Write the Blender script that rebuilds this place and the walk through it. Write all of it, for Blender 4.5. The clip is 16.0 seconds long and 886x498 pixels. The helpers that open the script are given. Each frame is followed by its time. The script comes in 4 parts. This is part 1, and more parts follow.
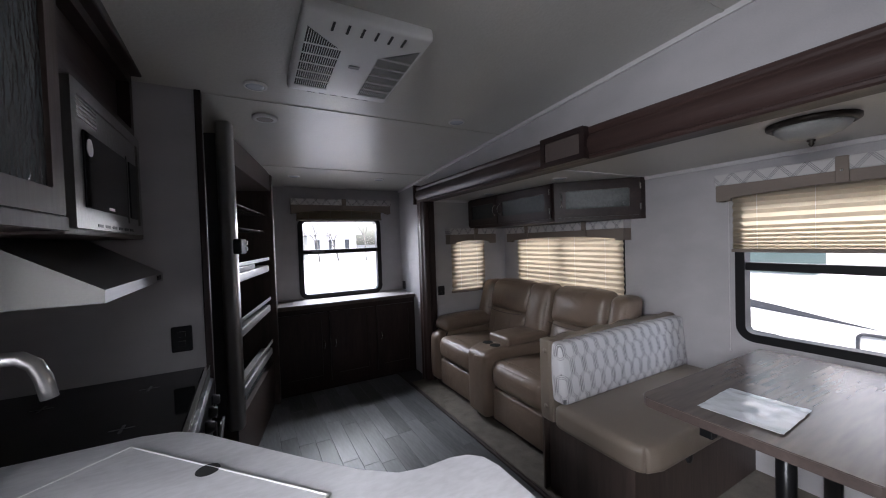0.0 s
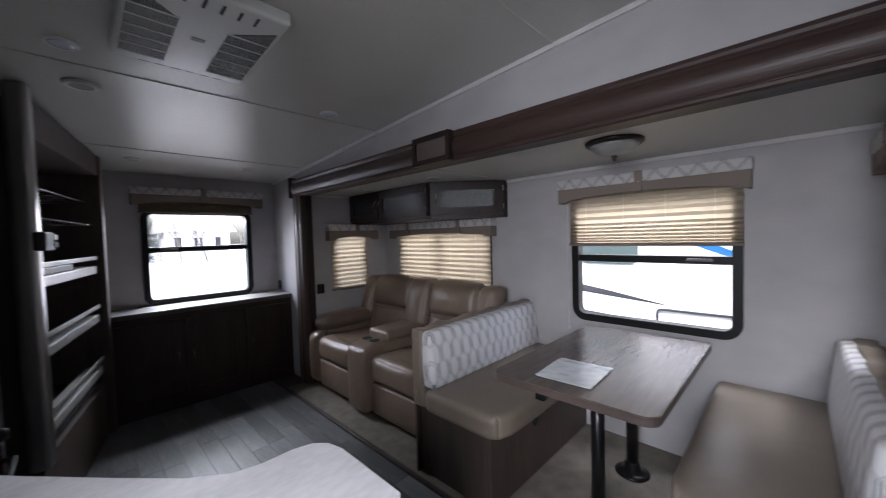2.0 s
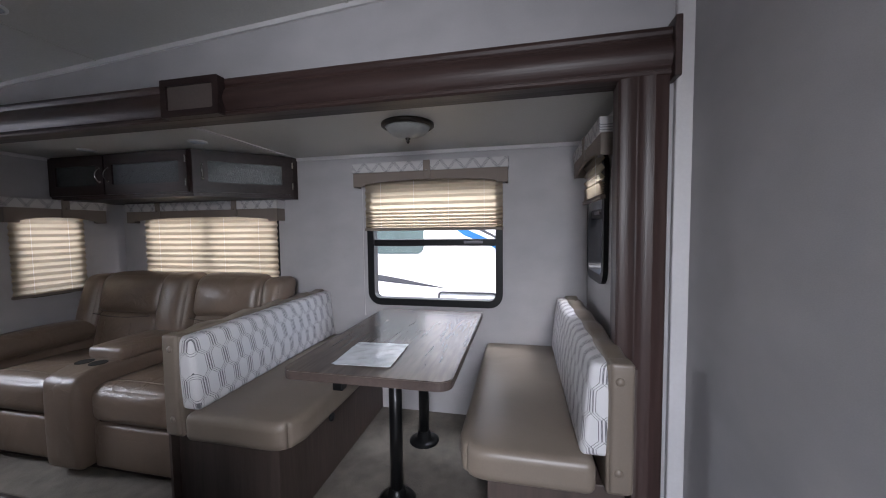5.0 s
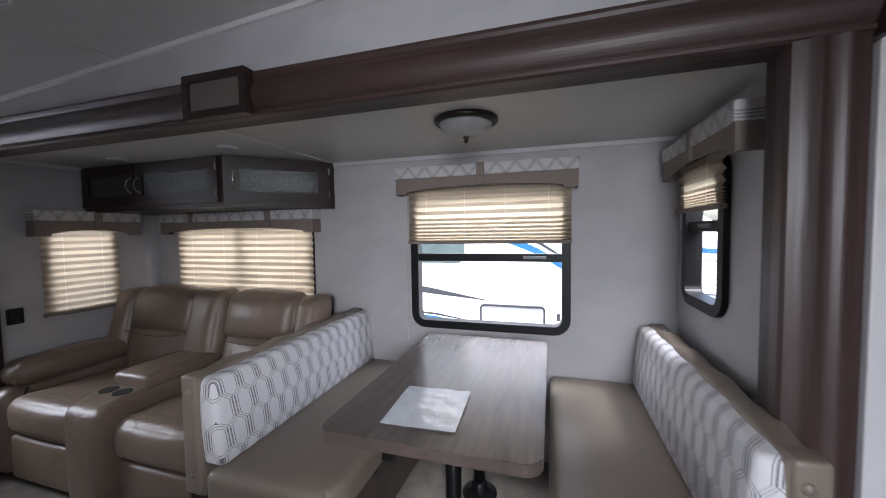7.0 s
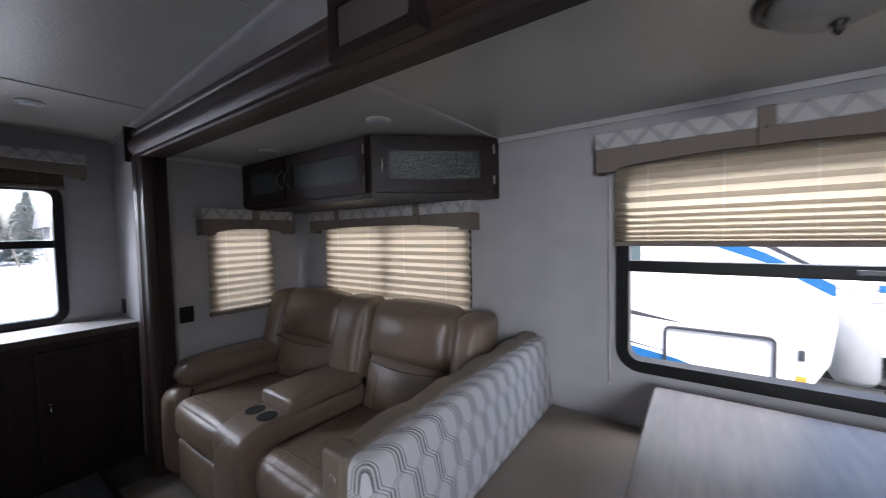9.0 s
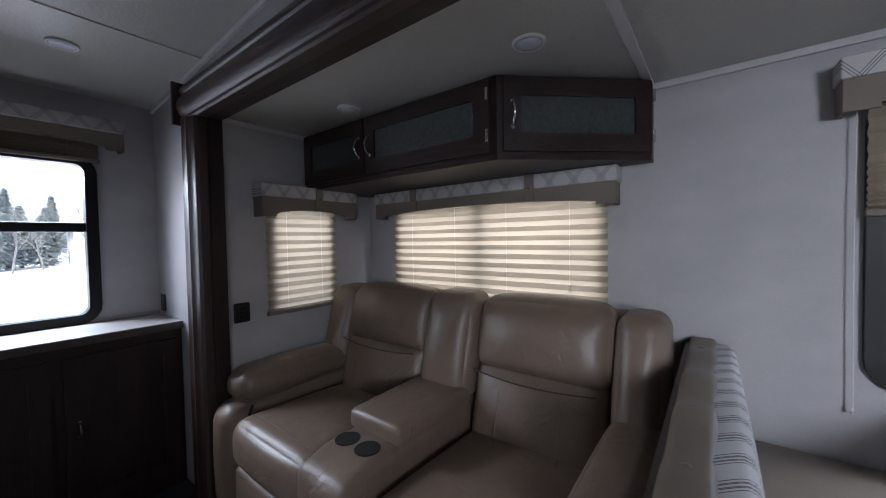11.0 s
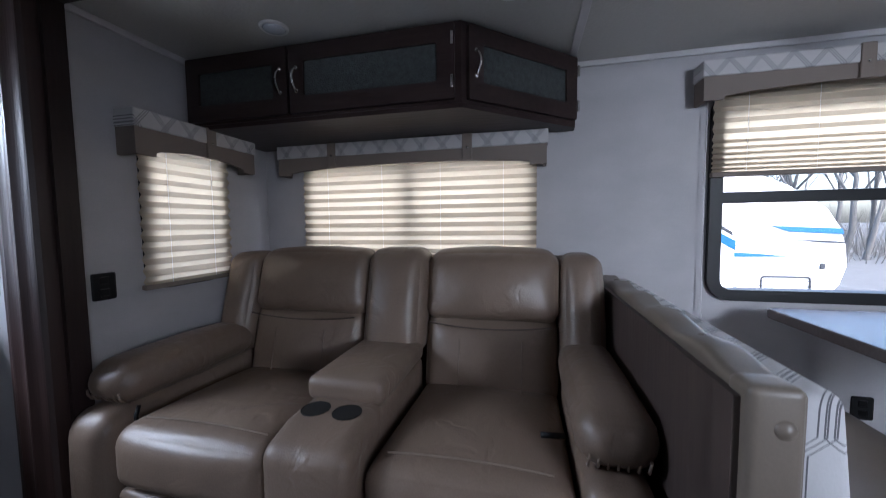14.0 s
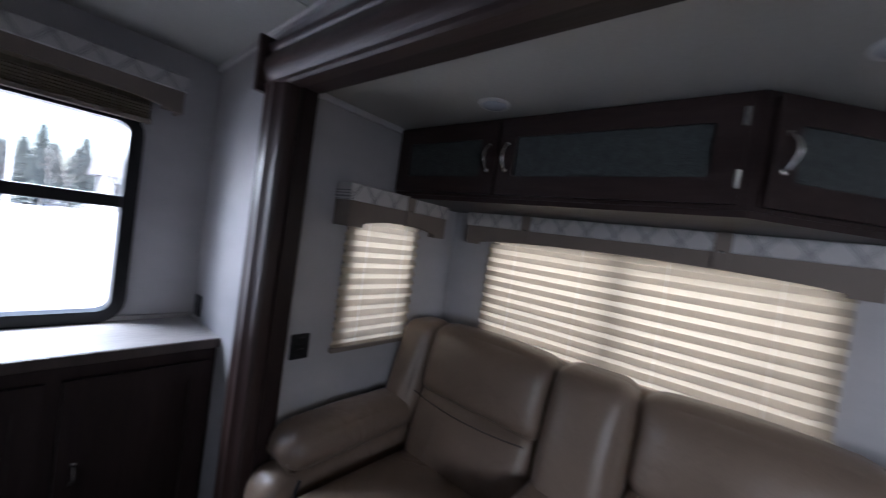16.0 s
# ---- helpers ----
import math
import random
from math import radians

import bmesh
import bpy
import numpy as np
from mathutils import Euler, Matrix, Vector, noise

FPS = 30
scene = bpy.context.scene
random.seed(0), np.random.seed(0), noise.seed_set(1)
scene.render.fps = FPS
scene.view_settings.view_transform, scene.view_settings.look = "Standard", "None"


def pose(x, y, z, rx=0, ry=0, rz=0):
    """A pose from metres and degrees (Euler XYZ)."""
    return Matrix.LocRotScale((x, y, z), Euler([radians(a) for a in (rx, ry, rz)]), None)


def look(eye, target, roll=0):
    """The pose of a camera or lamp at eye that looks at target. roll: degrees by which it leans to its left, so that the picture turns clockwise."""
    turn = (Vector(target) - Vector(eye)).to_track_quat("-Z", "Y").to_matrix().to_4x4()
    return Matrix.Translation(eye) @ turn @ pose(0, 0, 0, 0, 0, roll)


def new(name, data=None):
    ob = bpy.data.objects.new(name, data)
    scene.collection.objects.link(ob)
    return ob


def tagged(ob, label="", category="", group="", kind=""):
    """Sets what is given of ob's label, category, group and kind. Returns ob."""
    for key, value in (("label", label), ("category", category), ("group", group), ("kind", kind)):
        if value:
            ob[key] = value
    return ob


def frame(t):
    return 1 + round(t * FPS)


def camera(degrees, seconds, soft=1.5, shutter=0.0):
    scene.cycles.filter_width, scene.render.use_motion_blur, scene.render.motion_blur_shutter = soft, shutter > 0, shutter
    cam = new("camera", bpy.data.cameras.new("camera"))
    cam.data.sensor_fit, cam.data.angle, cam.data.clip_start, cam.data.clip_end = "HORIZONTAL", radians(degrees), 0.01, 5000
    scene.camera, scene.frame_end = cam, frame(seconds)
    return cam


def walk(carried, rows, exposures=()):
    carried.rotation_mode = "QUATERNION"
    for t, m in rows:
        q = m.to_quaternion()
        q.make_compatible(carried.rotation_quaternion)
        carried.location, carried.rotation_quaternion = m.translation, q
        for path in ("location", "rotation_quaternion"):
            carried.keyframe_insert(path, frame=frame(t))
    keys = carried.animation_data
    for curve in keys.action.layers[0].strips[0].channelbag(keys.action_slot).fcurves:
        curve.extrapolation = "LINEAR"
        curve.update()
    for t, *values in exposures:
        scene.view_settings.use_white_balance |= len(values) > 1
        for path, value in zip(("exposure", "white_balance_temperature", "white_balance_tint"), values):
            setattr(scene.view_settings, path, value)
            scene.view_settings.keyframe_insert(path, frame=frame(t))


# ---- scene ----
cam = camera(102.0, 16.0, 1.0, 0.4)
ROWS = [
    (0.0, -0.077, 0.058, 1.341, 88.65, 1.86, -28.59),
    (0.5, -0.062, 0.038, 1.337, 88.52, 1.92, -30.38),
    (1.0, -0.051, 0.015, 1.338, 88.29, 1.88, -34.00),
    (1.5, -0.036, -0.007, 1.330, 88.11, 1.86, -38.83),
    (2.0, -0.016, -0.032, 1.320, 87.85, 1.69, -45.61),
    (2.5, 0.008, -0.054, 1.297, 87.45, 1.35, -57.68),
    (3.0, 0.015, -0.055, 1.262, 87.29, 1.04, -67.15),
    (3.5, 0.026, -0.050, 1.216, 86.96, 0.92, -73.28),
    (6.0, 0.157, 0.161, 1.256, 86.79, 0.65, -78.12),
    (6.5, 0.220, 0.222, 1.272, 86.87, 0.70, -76.64),
    (7.0, 0.351, 0.245, 1.296, 87.17, 0.89, -73.12),
    (7.5, 0.477, 0.284, 1.309, 87.14, 0.01, -68.42),
    (8.0, 0.629, 0.447, 1.300, 87.30, -0.02, -63.91),
    (8.5, 0.705, 0.596, 1.308, 87.12, 0.62, -59.46),
    (9.0, 0.766, 0.778, 1.287, 87.50, 1.09, -54.54),
    (9.5, 0.829, 0.919, 1.276, 88.35, 1.04, -48.58),
    (12.0, 0.726, 1.638, 1.066, 87.46, 1.02, -63.39),
    (12.5, 0.655, 1.707, 1.000, 86.57, 0.82, -70.76),
    (13.0, 0.659, 1.720, 0.949, 86.26, 0.66, -74.44),
    (13.5, 0.664, 1.732, 0.938, 86.08, 0.59, -76.18),
    (14.0, 0.669, 1.748, 1.047, 86.24, 0.66, -76.57),
    (14.5, 0.723, 1.751, 1.172, 86.37, 0.75, -76.58),
    (15.0, 0.795, 1.734, 1.270, 86.56, 0.88, -73.81),
    (15.5, 0.849, 1.820, 1.281, 87.34, -3.80, -66.42),
    (16.0, 0.865, 1.980, 1.309, 88.19, -8.24, -50.79),
]
walk(cam, [(t, pose(x, y, z, rx, ry, rz)) for t, x, y, z, rx, ry, rz in ROWS], [(0.0, 3.25, 6300, 14), (2.5, 3.17, 6250, 14), (6.0, 3.38, 6200, 14), (7.0, 3.48, 6200, 13), (8.2, 3.44, 6150, 13), (9.5, 3.0, 6050, 13), (12.0, 3.48, 5750, 12), (14.5, 3.52, 5550, 12), (16.0, 3.36, 5700, 13)])

# ---- daylight ----
world = bpy.data.worlds.new("overcast")
scene.world = world
world.use_nodes = True
wn = world.node_tree.nodes
sky = wn.new("ShaderNodeTexSky")
sky.sky_type, sky.sun_disc, sky.sun_elevation, sky.sun_rotation = "NISHITA", False, radians(54), radians(233)
sky.dust_density, sky.air_density = 4.0, 1.0
wn["Background"].inputs["Strength"].default_value = 0.085
world.node_tree.links.new(sky.outputs["Color"], wn["Background"].inputs["Color"])
sun = new("sun", bpy.data.lights.new("sun", "SUN"))
sun.data.energy, sun.data.angle, sun.data.color = 0.6, radians(25), (1.0, 0.97, 0.92)
sun.matrix_world = look((-8, -6, 14), (0, 0, 0))


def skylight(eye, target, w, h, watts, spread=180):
    """An added lamp for the sky's light at one opening, from above and outside it."""
    d = bpy.data.lights.new("added_skylight", "AREA")
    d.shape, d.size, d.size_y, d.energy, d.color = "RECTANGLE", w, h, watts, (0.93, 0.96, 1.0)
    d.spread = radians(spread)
    ob = new("added_skylight", d)
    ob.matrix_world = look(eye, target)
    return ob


skylight((2.75, 0.62, 1.90), (2.2, 0.62, 1.15), 0.9, 0.4, 4.2)
skylight((2.75, 2.33, 1.75), (2.3, 2.33, 1.10), 1.2, 0.4, 2.8)
skylight((1.86, 3.50, 1.70), (1.86, 3.1, 1.10), 0.4, 0.4, 1.4)
skylight((2.03, -0.78, 1.95), (2.03, -0.35, 1.30), 0.4, 0.4, 3)
skylight((0.77, 4.30, 1.80), (0.80, 3.0, 1.02), 0.9, 0.6, 8.8)
# Added fill: no window here, only an assumed, unseen doorway in the west wall.
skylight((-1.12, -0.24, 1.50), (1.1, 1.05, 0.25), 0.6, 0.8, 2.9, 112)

# ---- materials ----
def mat(name, color, rough=0.6, metal=0.0, vary=0.12, scale=6.0, fine=90.0, bump=0.08, stretch=(1, 1, 1), coat=0.0, random=0.0):
    """Procedural surface: a base colour with broad and fine variation and a light relief."""
    m = bpy.data.materials.new(name)
    m.use_nodes = True
    n, l = m.node_tree.nodes, m.node_tree.links
    b = n["Principled BSDF"]
    b.inputs["Metallic"].default_value = metal
    b.inputs["Coat Weight"].default_value = coat
    tc, mp = n.new("ShaderNodeTexCoord"), n.new("ShaderNodeMapping")
    mp.inputs["Scale"].default_value = stretch
    l.new(tc.outputs["Object"], mp.inputs["Vector"])
    big, small = n.new("ShaderNodeTexNoise"), n.new("ShaderNodeTexNoise")
    big.inputs["Scale"].default_value, small.inputs["Scale"].default_value = scale, fine
    big.inputs["Detail"].default_value, small.inputs["Detail"].default_value = 4, 3
    l.new(mp.outputs["Vector"], big.inputs["Vector"])
    l.new(mp.outputs["Vector"], small.inputs["Vector"])
    mix = n.new("ShaderNodeMath")
    mix.operation = "MULTIPLY_ADD"
    mix.inputs[1].default_value = 0.6
    l.new(big.outputs["Fac"], mix.inputs[0])
    half = n.new("ShaderNodeMath")
    half.operation = "MULTIPLY"
    half.inputs[1].default_value = 0.4
    l.new(small.outputs["Fac"], half.inputs[0])
    l.new(half.outputs[0], mix.inputs[2])
    last = mix.outputs[0]
    if random:
        info = n.new("ShaderNodeObjectInfo")
        add = n.new("ShaderNodeMath")
        add.operation = "MULTIPLY_ADD"
        add.inputs[1].default_value = random
        l.new(info.outputs["Random"], add.inputs[0])
        l.new(last, add.inputs[2])
        sub = n.new("ShaderNodeMath")
        sub.operation = "SUBTRACT"
        sub.inputs[1].default_value = random / 2
        l.new(add.outputs[0], sub.inputs[0])
        last = sub.outputs[0]
    ramp = n.new("ShaderNodeValToRGB")
    e = ramp.color_ramp.elements
    e[0].position, e[1].position = 0.3, 0.7
    e[0].color = (*[c * (1 - vary) for c in color], 1)
    e[1].color = (*[min(1, c * (1 + vary)) for c in color], 1)
    l.new(last, ramp.inputs["Fac"])
    l.new(ramp.outputs["Color"], b.inputs["Base Color"])
    r = n.new("ShaderNodeMapRange")
    r.inputs["To Min"].default_value, r.inputs["To Max"].default_value = rough * 0.85, min(1, rough * 1.15)
    l.new(big.outputs["Fac"], r.inputs["Value"])
    l.new(r.outputs["Result"], b.inputs["Roughness"])
    if bump:
        bp = n.new("ShaderNodeBump")
        bp.inputs["Strength"].default_value, bp.inputs["Distance"].default_value = bump, 0.01
        l.new(small.outputs["Fac"], bp.inputs["Height"])
        l.new(bp.outputs["Normal"], b.inputs["Normal"])
    return m


def creased(m, scale, depth):
    """Adds broad soft creases to a surface's relief."""
    n, l = m.node_tree.nodes, m.node_tree.links
    b = n["Principled BSDF"]
    fine = b.inputs["Normal"].links[0].from_node
    tc, w, bp = n.new("ShaderNodeTexCoord"), n.new("ShaderNodeTexNoise"), n.new("ShaderNodeBump")
    w.inputs["Scale"].default_value, w.inputs["Detail"].default_value, w.inputs["Distortion"].default_value = scale, 1.5, 0.5
    bp.inputs["Strength"].default_value, bp.inputs["Distance"].default_value = 0.5, depth
    l.new(tc.outputs["Object"], w.inputs["Vector"])
    l.new(w.outputs["Fac"], bp.inputs["Height"])
    l.new(bp.outputs["Normal"], fine.inputs["Normal"])
    return m


def wrinkled(m, scale, depth):
    """Adds thin wandering folds, in patches, to a surface's relief."""
    n, l = m.node_tree.nodes, m.node_tree.links
    b = n["Principled BSDF"]
    first = b.inputs["Normal"].links[0].from_node
    while first.inputs["Normal"].links:
        first = first.inputs["Normal"].links[0].from_node
    tc, w, patch, bp = n.new("ShaderNodeTexCoord"), n.new("ShaderNodeTexNoise"), n.new("ShaderNodeTexNoise"), n.new("ShaderNodeBump")
    w.inputs["Scale"].default_value, w.inputs["Detail"].default_value, w.inputs["Distortion"].default_value = scale, 2.5, 0.8
    patch.inputs["Scale"].default_value = 5.0
    l.new(tc.outputs["Object"], w.inputs["Vector"])
    l.new(tc.outputs["Object"], patch.inputs["Vector"])
    off, size, fold, some, mul = (n.new("ShaderNodeMath"), n.new("ShaderNodeMath"), n.new("ShaderNodeMapRange"), n.new("ShaderNodeMapRange"), n.new("ShaderNodeMath"))
    off.operation, size.operation, mul.operation = "SUBTRACT", "ABSOLUTE", "MULTIPLY"
    off.inputs[1].default_value = 0.5
    l.new(w.outputs["Fac"], off.inputs[0])
    l.new(off.outputs[0], size.inputs[0])
    fold.interpolation_type = "SMOOTHSTEP"
    fold.inputs["From Max"].default_value = 0.13
    fold.inputs["To Min"].default_value, fold.inputs["To Max"].default_value = -1.0, 0.0
    l.new(size.outputs[0], fold.inputs["Value"])
    some.inputs["From Min"].default_value, some.inputs["From Max"].default_value = 0.42, 0.62
    l.new(patch.outputs["Fac"], some.inputs["Value"])
    l.new(fold.outputs["Result"], mul.inputs[0])
    l.new(some.outputs["Result"], mul.inputs[1])
    bp.inputs["Strength"].default_value, bp.inputs["Distance"].default_value = 0.6, depth
    l.new(mul.outputs[0], bp.inputs["Height"])
    l.new(bp.outputs["Normal"], first.inputs["Normal"])
    return m


def plain(name, color, rough=0.5, metal=0.0):
    m = bpy.data.materials.new(name)
    m.use_nodes = True
    b = m.node_tree.nodes["Principled BSDF"]
    b.inputs["Base Color"].default_value = (*color, 1)
    b.inputs["Roughness"].default_value, b.inputs["Metallic"].default_value = rough, metal
    return m


def glass(name, tint=(1, 1, 1), rough=0.0):
    """A thin pane: mostly clear, with a mirror at the glancing angles."""
    m = bpy.data.materials.new(name)
    m.use_nodes = True
    n, l = m.node_tree.nodes, m.node_tree.links
    n.clear()
    out, mix, fr = n.new("ShaderNodeOutputMaterial"), n.new("ShaderNodeMixShader"), n.new("ShaderNodeFresnel")
    t, g = n.new("ShaderNodeBsdfTransparent"), n.new("ShaderNodeBsdfGlossy")
    t.inputs["Color"].default_value = (*tint, 1)
    g.inputs["Roughness"].default_value = rough
    fr.inputs["IOR"].default_value = 1.3
    l.new(fr.outputs[0], mix.inputs[0])
    l.new(t.outputs[0], mix.inputs[1])
    l.new(g.outputs[0], mix.inputs[2])
    l.new(mix.outputs[0], out.inputs["Surface"])
    return m


def blind_cloth(name, color, through_color):
    """Pleated shade cloth: a diffuse sheet that lets part of the daylight through."""
    m = bpy.data.materials.new(name)
    m.use_nodes = True
    n, l = m.node_tree.nodes, m.node_tree.links
    n.clear()
    out, mix = n.new("ShaderNodeOutputMaterial"), n.new("ShaderNodeMixShader")
    d, t = n.new("ShaderNodeBsdfDiffuse"), n.new("ShaderNodeBsdfTranslucent")
    tc, no, ramp = n.new("ShaderNodeTexCoord"), n.new("ShaderNodeTexNoise"), n.new("ShaderNodeValToRGB")
    no.inputs["Scale"].default_value = 7
    l.new(tc.outputs["Object"], no.inputs["Vector"])
    ramp.color_ramp.elements[0].color = (*[c * 0.92 for c in through_color], 1)
    ramp.color_ramp.elements[1].color = (*through_color, 1)
    l.new(no.outputs["Fac"], ramp.inputs["Fac"])
    l.new(ramp.outputs["Color"], t.inputs["Color"])
    d.inputs["Color"].default_value = (*color, 1)
    mix.inputs[0].default_value = 0.55
    l.new(d.outputs[0], mix.inputs[1])
    l.new(t.outputs[0], mix.inputs[2])
    l.new(mix.outputs[0], out.inputs["Surface"])
    return m


def lattice(name, axis, ground, line, pitch, wave, height, width, gain=1.6, offs=(-0.10, 0.0, 0.10)):
    """Woven upholstery: pale ground with fine wavy double lines that meet and part (an ogee lattice)."""
    m = mat(name, ground, 0.85, vary=0.05, fine=300, bump=0.12)
    n, l = m.node_tree.nodes, m.node_tree.links
    b = n["Principled BSDF"]
    src = b.inputs["Base Color"].links[0].from_socket
    tc, sep = n.new("ShaderNodeTexCoord"), n.new("ShaderNodeSeparateXYZ")
    l.new(tc.outputs["Object"], sep.inputs[0])

    def op(kind, a, c=None):
        q = n.new("ShaderNodeMath")
        q.operation = kind
        for i, v in enumerate((a, c)):
            if v is None:
                continue
            if isinstance(v, (int, float)):
                q.inputs[i].default_value = v
            else:
                l.new(v, q.inputs[i])
        return q.outputs[0]
    u, z = op("ADD", sep.outputs["X"], sep.outputs["Y"]) if axis == "XY" else sep.outputs[axis], sep.outputs["Z"]
    if gain:
        s = op("SINE", op("MULTIPLY", z, 2 * math.pi / height))
        s = op("MULTIPLY", op("MAXIMUM", op("MINIMUM", op("MULTIPLY", s, gain), 1.0), -1.0), wave)
    else:
        s = op("MULTIPLY", z, wave)
    masks = []
    for sign, shift in ((1, 0), (-1, 0.5)):
        for off in offs:
            q = op("ADD", op("DIVIDE", op("ADD", u, op("MULTIPLY", s, sign)), pitch), shift + off + 100)
            masks.append(op("LESS_THAN", op("ABSOLUTE", op("SUBTRACT", op("FRACT", q), 0.5)), width))
    tot = masks[0]
    for k in masks[1:]:
        tot = op("MAXIMUM", tot, k)
    mix = n.new("ShaderNodeMix")
    mix.data_type = "RGBA"
    l.new(tot, mix.inputs["Factor"])
    l.new(src, mix.inputs["A"])
    mix.inputs["B"].default_value = (*line, 1)
    l.new(mix.outputs["Result"], b.inputs["Base Color"])
    return m


WALL = mat("wall_vinyl", (0.425, 0.411, 0.418), 0.68, vary=0.11, scale=5, fine=260, bump=0.035, stretch=(1, 1, 1.6))
CEIL = mat("ceiling_panel", (0.52, 0.51, 0.475), 0.36, vary=0.06, scale=3, fine=90, bump=0.16)
TRIMW = mat("pale_trim", (0.62, 0.60, 0.60), 0.5, vary=0.05)
DARK = mat("dark_wood", (0.027, 0.0165, 0.0155), 0.42, vary=0.5, scale=9, fine=60, bump=0.12, stretch=(1, 0.12, 1))
DARKV = mat("dark_wood_upright", (0.027, 0.0165, 0.0155), 0.42, vary=0.5, scale=9, fine=60, bump=0.12, stretch=(1, 1, 0.12))
for m in (DARK, DARKV):
    m.node_tree.nodes["Principled BSDF"].inputs["Specular IOR Level"].default_value = 0.3
BROWNV = mat("grey_brown_wood", (0.066, 0.047, 0.040), 0.52, vary=0.4, scale=9, fine=60, bump=0.1, stretch=(1, 1, 0.1))
FASCIA = mat("fascia_wood", (0.046, 0.026, 0.0225), 0.44, vary=0.4, scale=10, fine=70, bump=0.1, stretch=(1, 0.06, 1))
FASCIAV = mat("fascia_wood_upright", (0.046, 0.026, 0.0225), 0.42, vary=0.4, scale=10, fine=70, bump=0.1, stretch=(1, 1, 0.06))
PLANK = mat("vinyl_plank", (0.125, 0.132, 0.136), 0.42, vary=0.42, scale=8, fine=70, bump=0.05, stretch=(1, 0.15, 1), random=0.32)
CARPET = mat("carpet", (0.17, 0.15, 0.125), 0.95, vary=0.35, scale=14, fine=260, bump=0.5)
LEATHER = mat("taupe_leather", (0.185, 0.134, 0.100), 0.39, vary=0.16, scale=5, fine=240, bump=0.10)
creased(LEATHER, 9.0, 0.012)
wrinkled(LEATHER, 9.0, 0.0024)
SEAT = mat("beige_vinyl", (0.182, 0.147, 0.116), 0.40, vary=0.10, scale=5, fine=240, bump=0.03)
creased(SEAT, 5.0, 0.008)
TABLE = mat("table_laminate", (0.105, 0.084, 0.074), 0.26, vary=0.42, scale=7, fine=60, bump=0.03, stretch=(0.12, 1, 1))
TABLE_EDGE = mat("table_edge", (0.075, 0.055, 0.048), 0.4, vary=0.3)
BLACK = plain("black_plastic", (0.010, 0.010, 0.011), 0.45)
BLACK.node_tree.nodes["Principled BSDF"].inputs["Specular IOR Level"].default_value = 0.25
BLACKM = plain("black_metal", (0.015, 0.015, 0.016), 0.3, 0.6)
STEEL = mat("brushed_steel", (0.42, 0.41, 0.40), 0.34, 1.0, vary=0.05, scale=5, fine=160, bump=0.015, stretch=(1, 0.05, 1))
CHROME = plain("satin_nickel", (0.65, 0.63, 0.60), 0.22, 1.0)
BRONZE = plain("dark_bronze", (0.03, 0.024, 0.02), 0.35, 0.7)
COUNTER = mat("marbled_laminate", (0.55, 0.545, 0.56), 0.35, vary=0.16, scale=5, fine=40, bump=0.01, stretch=(1, 2.4, 1))
REARTOP = mat("pale_laminate", (0.34, 0.32, 0.31), 0.35, vary=0.2, scale=6, stretch=(0.2, 1, 1))
WHITE = mat("white_plastic", (0.72, 0.72, 0.71), 0.4, vary=0.03, bump=0.0)
LENS = plain("pale_lens", (0.62, 0.66, 0.72), 0.25)
FROST = mat("frosted_glass", (0.25, 0.25, 0.24), 0.3, vary=0.12, scale=20, bump=0.05)
TEXGLASS = mat("textured_glass", (0.075, 0.085, 0.088), 0.16, vary=0.3, scale=30, fine=70, bump=0.9, stretch=(1, 1, 0.35))
OHGLASS = mat("rain_glass", (0.050, 0.056, 0.056), 0.17, vary=0.30, scale=60, fine=170, bump=0.28)
VAL = mat("taupe_fabric", (0.20, 0.165, 0.140), 0.85, vary=0.08, fine=400, bump=0.2)
PAPER = mat("paper_sheet", (0.78, 0.79, 0.80), 0.6, vary=0.06)
PLASTIC = mat("clear_sleeve", (0.66, 0.69, 0.72), 0.06, vary=0.12, scale=12, fine=28, bump=0.3, coat=0.6)
LATTICE = lattice("lattice_upholstery", "XY", (0.60, 0.585, 0.59), (0.13, 0.125, 0.135), 0.078, 0.0155, 0.185, 0.0150, 2.2, (-0.14, 0.0, 0.14))
BANDX = lattice("lattice_band_x", "X", (0.50, 0.485, 0.48), (0.22, 0.21, 0.22), 0.100, 0.80, 0.11, 0.016, 0, (-0.08, 0.0, 0.08))
BANDY = lattice("lattice_band_y", "Y", (0.50, 0.485, 0.48), (0.22, 0.21, 0.22), 0.100, 0.80, 0.11, 0.016, 0, (-0.08, 0.0, 0.08))
CLOTH = blind_cloth("pleated_cloth", (0.50, 0.43, 0.34), (0.405, 0.335, 0.240))
PANE = glass("window_glass")
HOBGLASS = plain("black_hob_glass", (0.006, 0.006, 0.007), 0.06)


# ---- building blocks ----
def part(name, bm, material, parent=None, label="", smooth=False):
    """Links a bmesh, given in world metres, as one mesh object under a thing or a part."""
    me = bpy.data.meshes.new(name)
    bm.normal_update()
    bm.to_mesh(me)
    bm.free()
    if smooth:
        me.shade_smooth()
    me.materials.append(material)
    ob = new(name, me)
    if parent is not None:
        ob.parent = parent
        ob.matrix_parent_inverse = Matrix.Translation(-parent.location)
    if label:
        tagged(ob, label)
    return ob


def thing(name, at, label, category, group=""):
    ob = new(name)
    ob.empty_display_size = 0.1
    ob.location = at
    return tagged(ob, label, category, group)


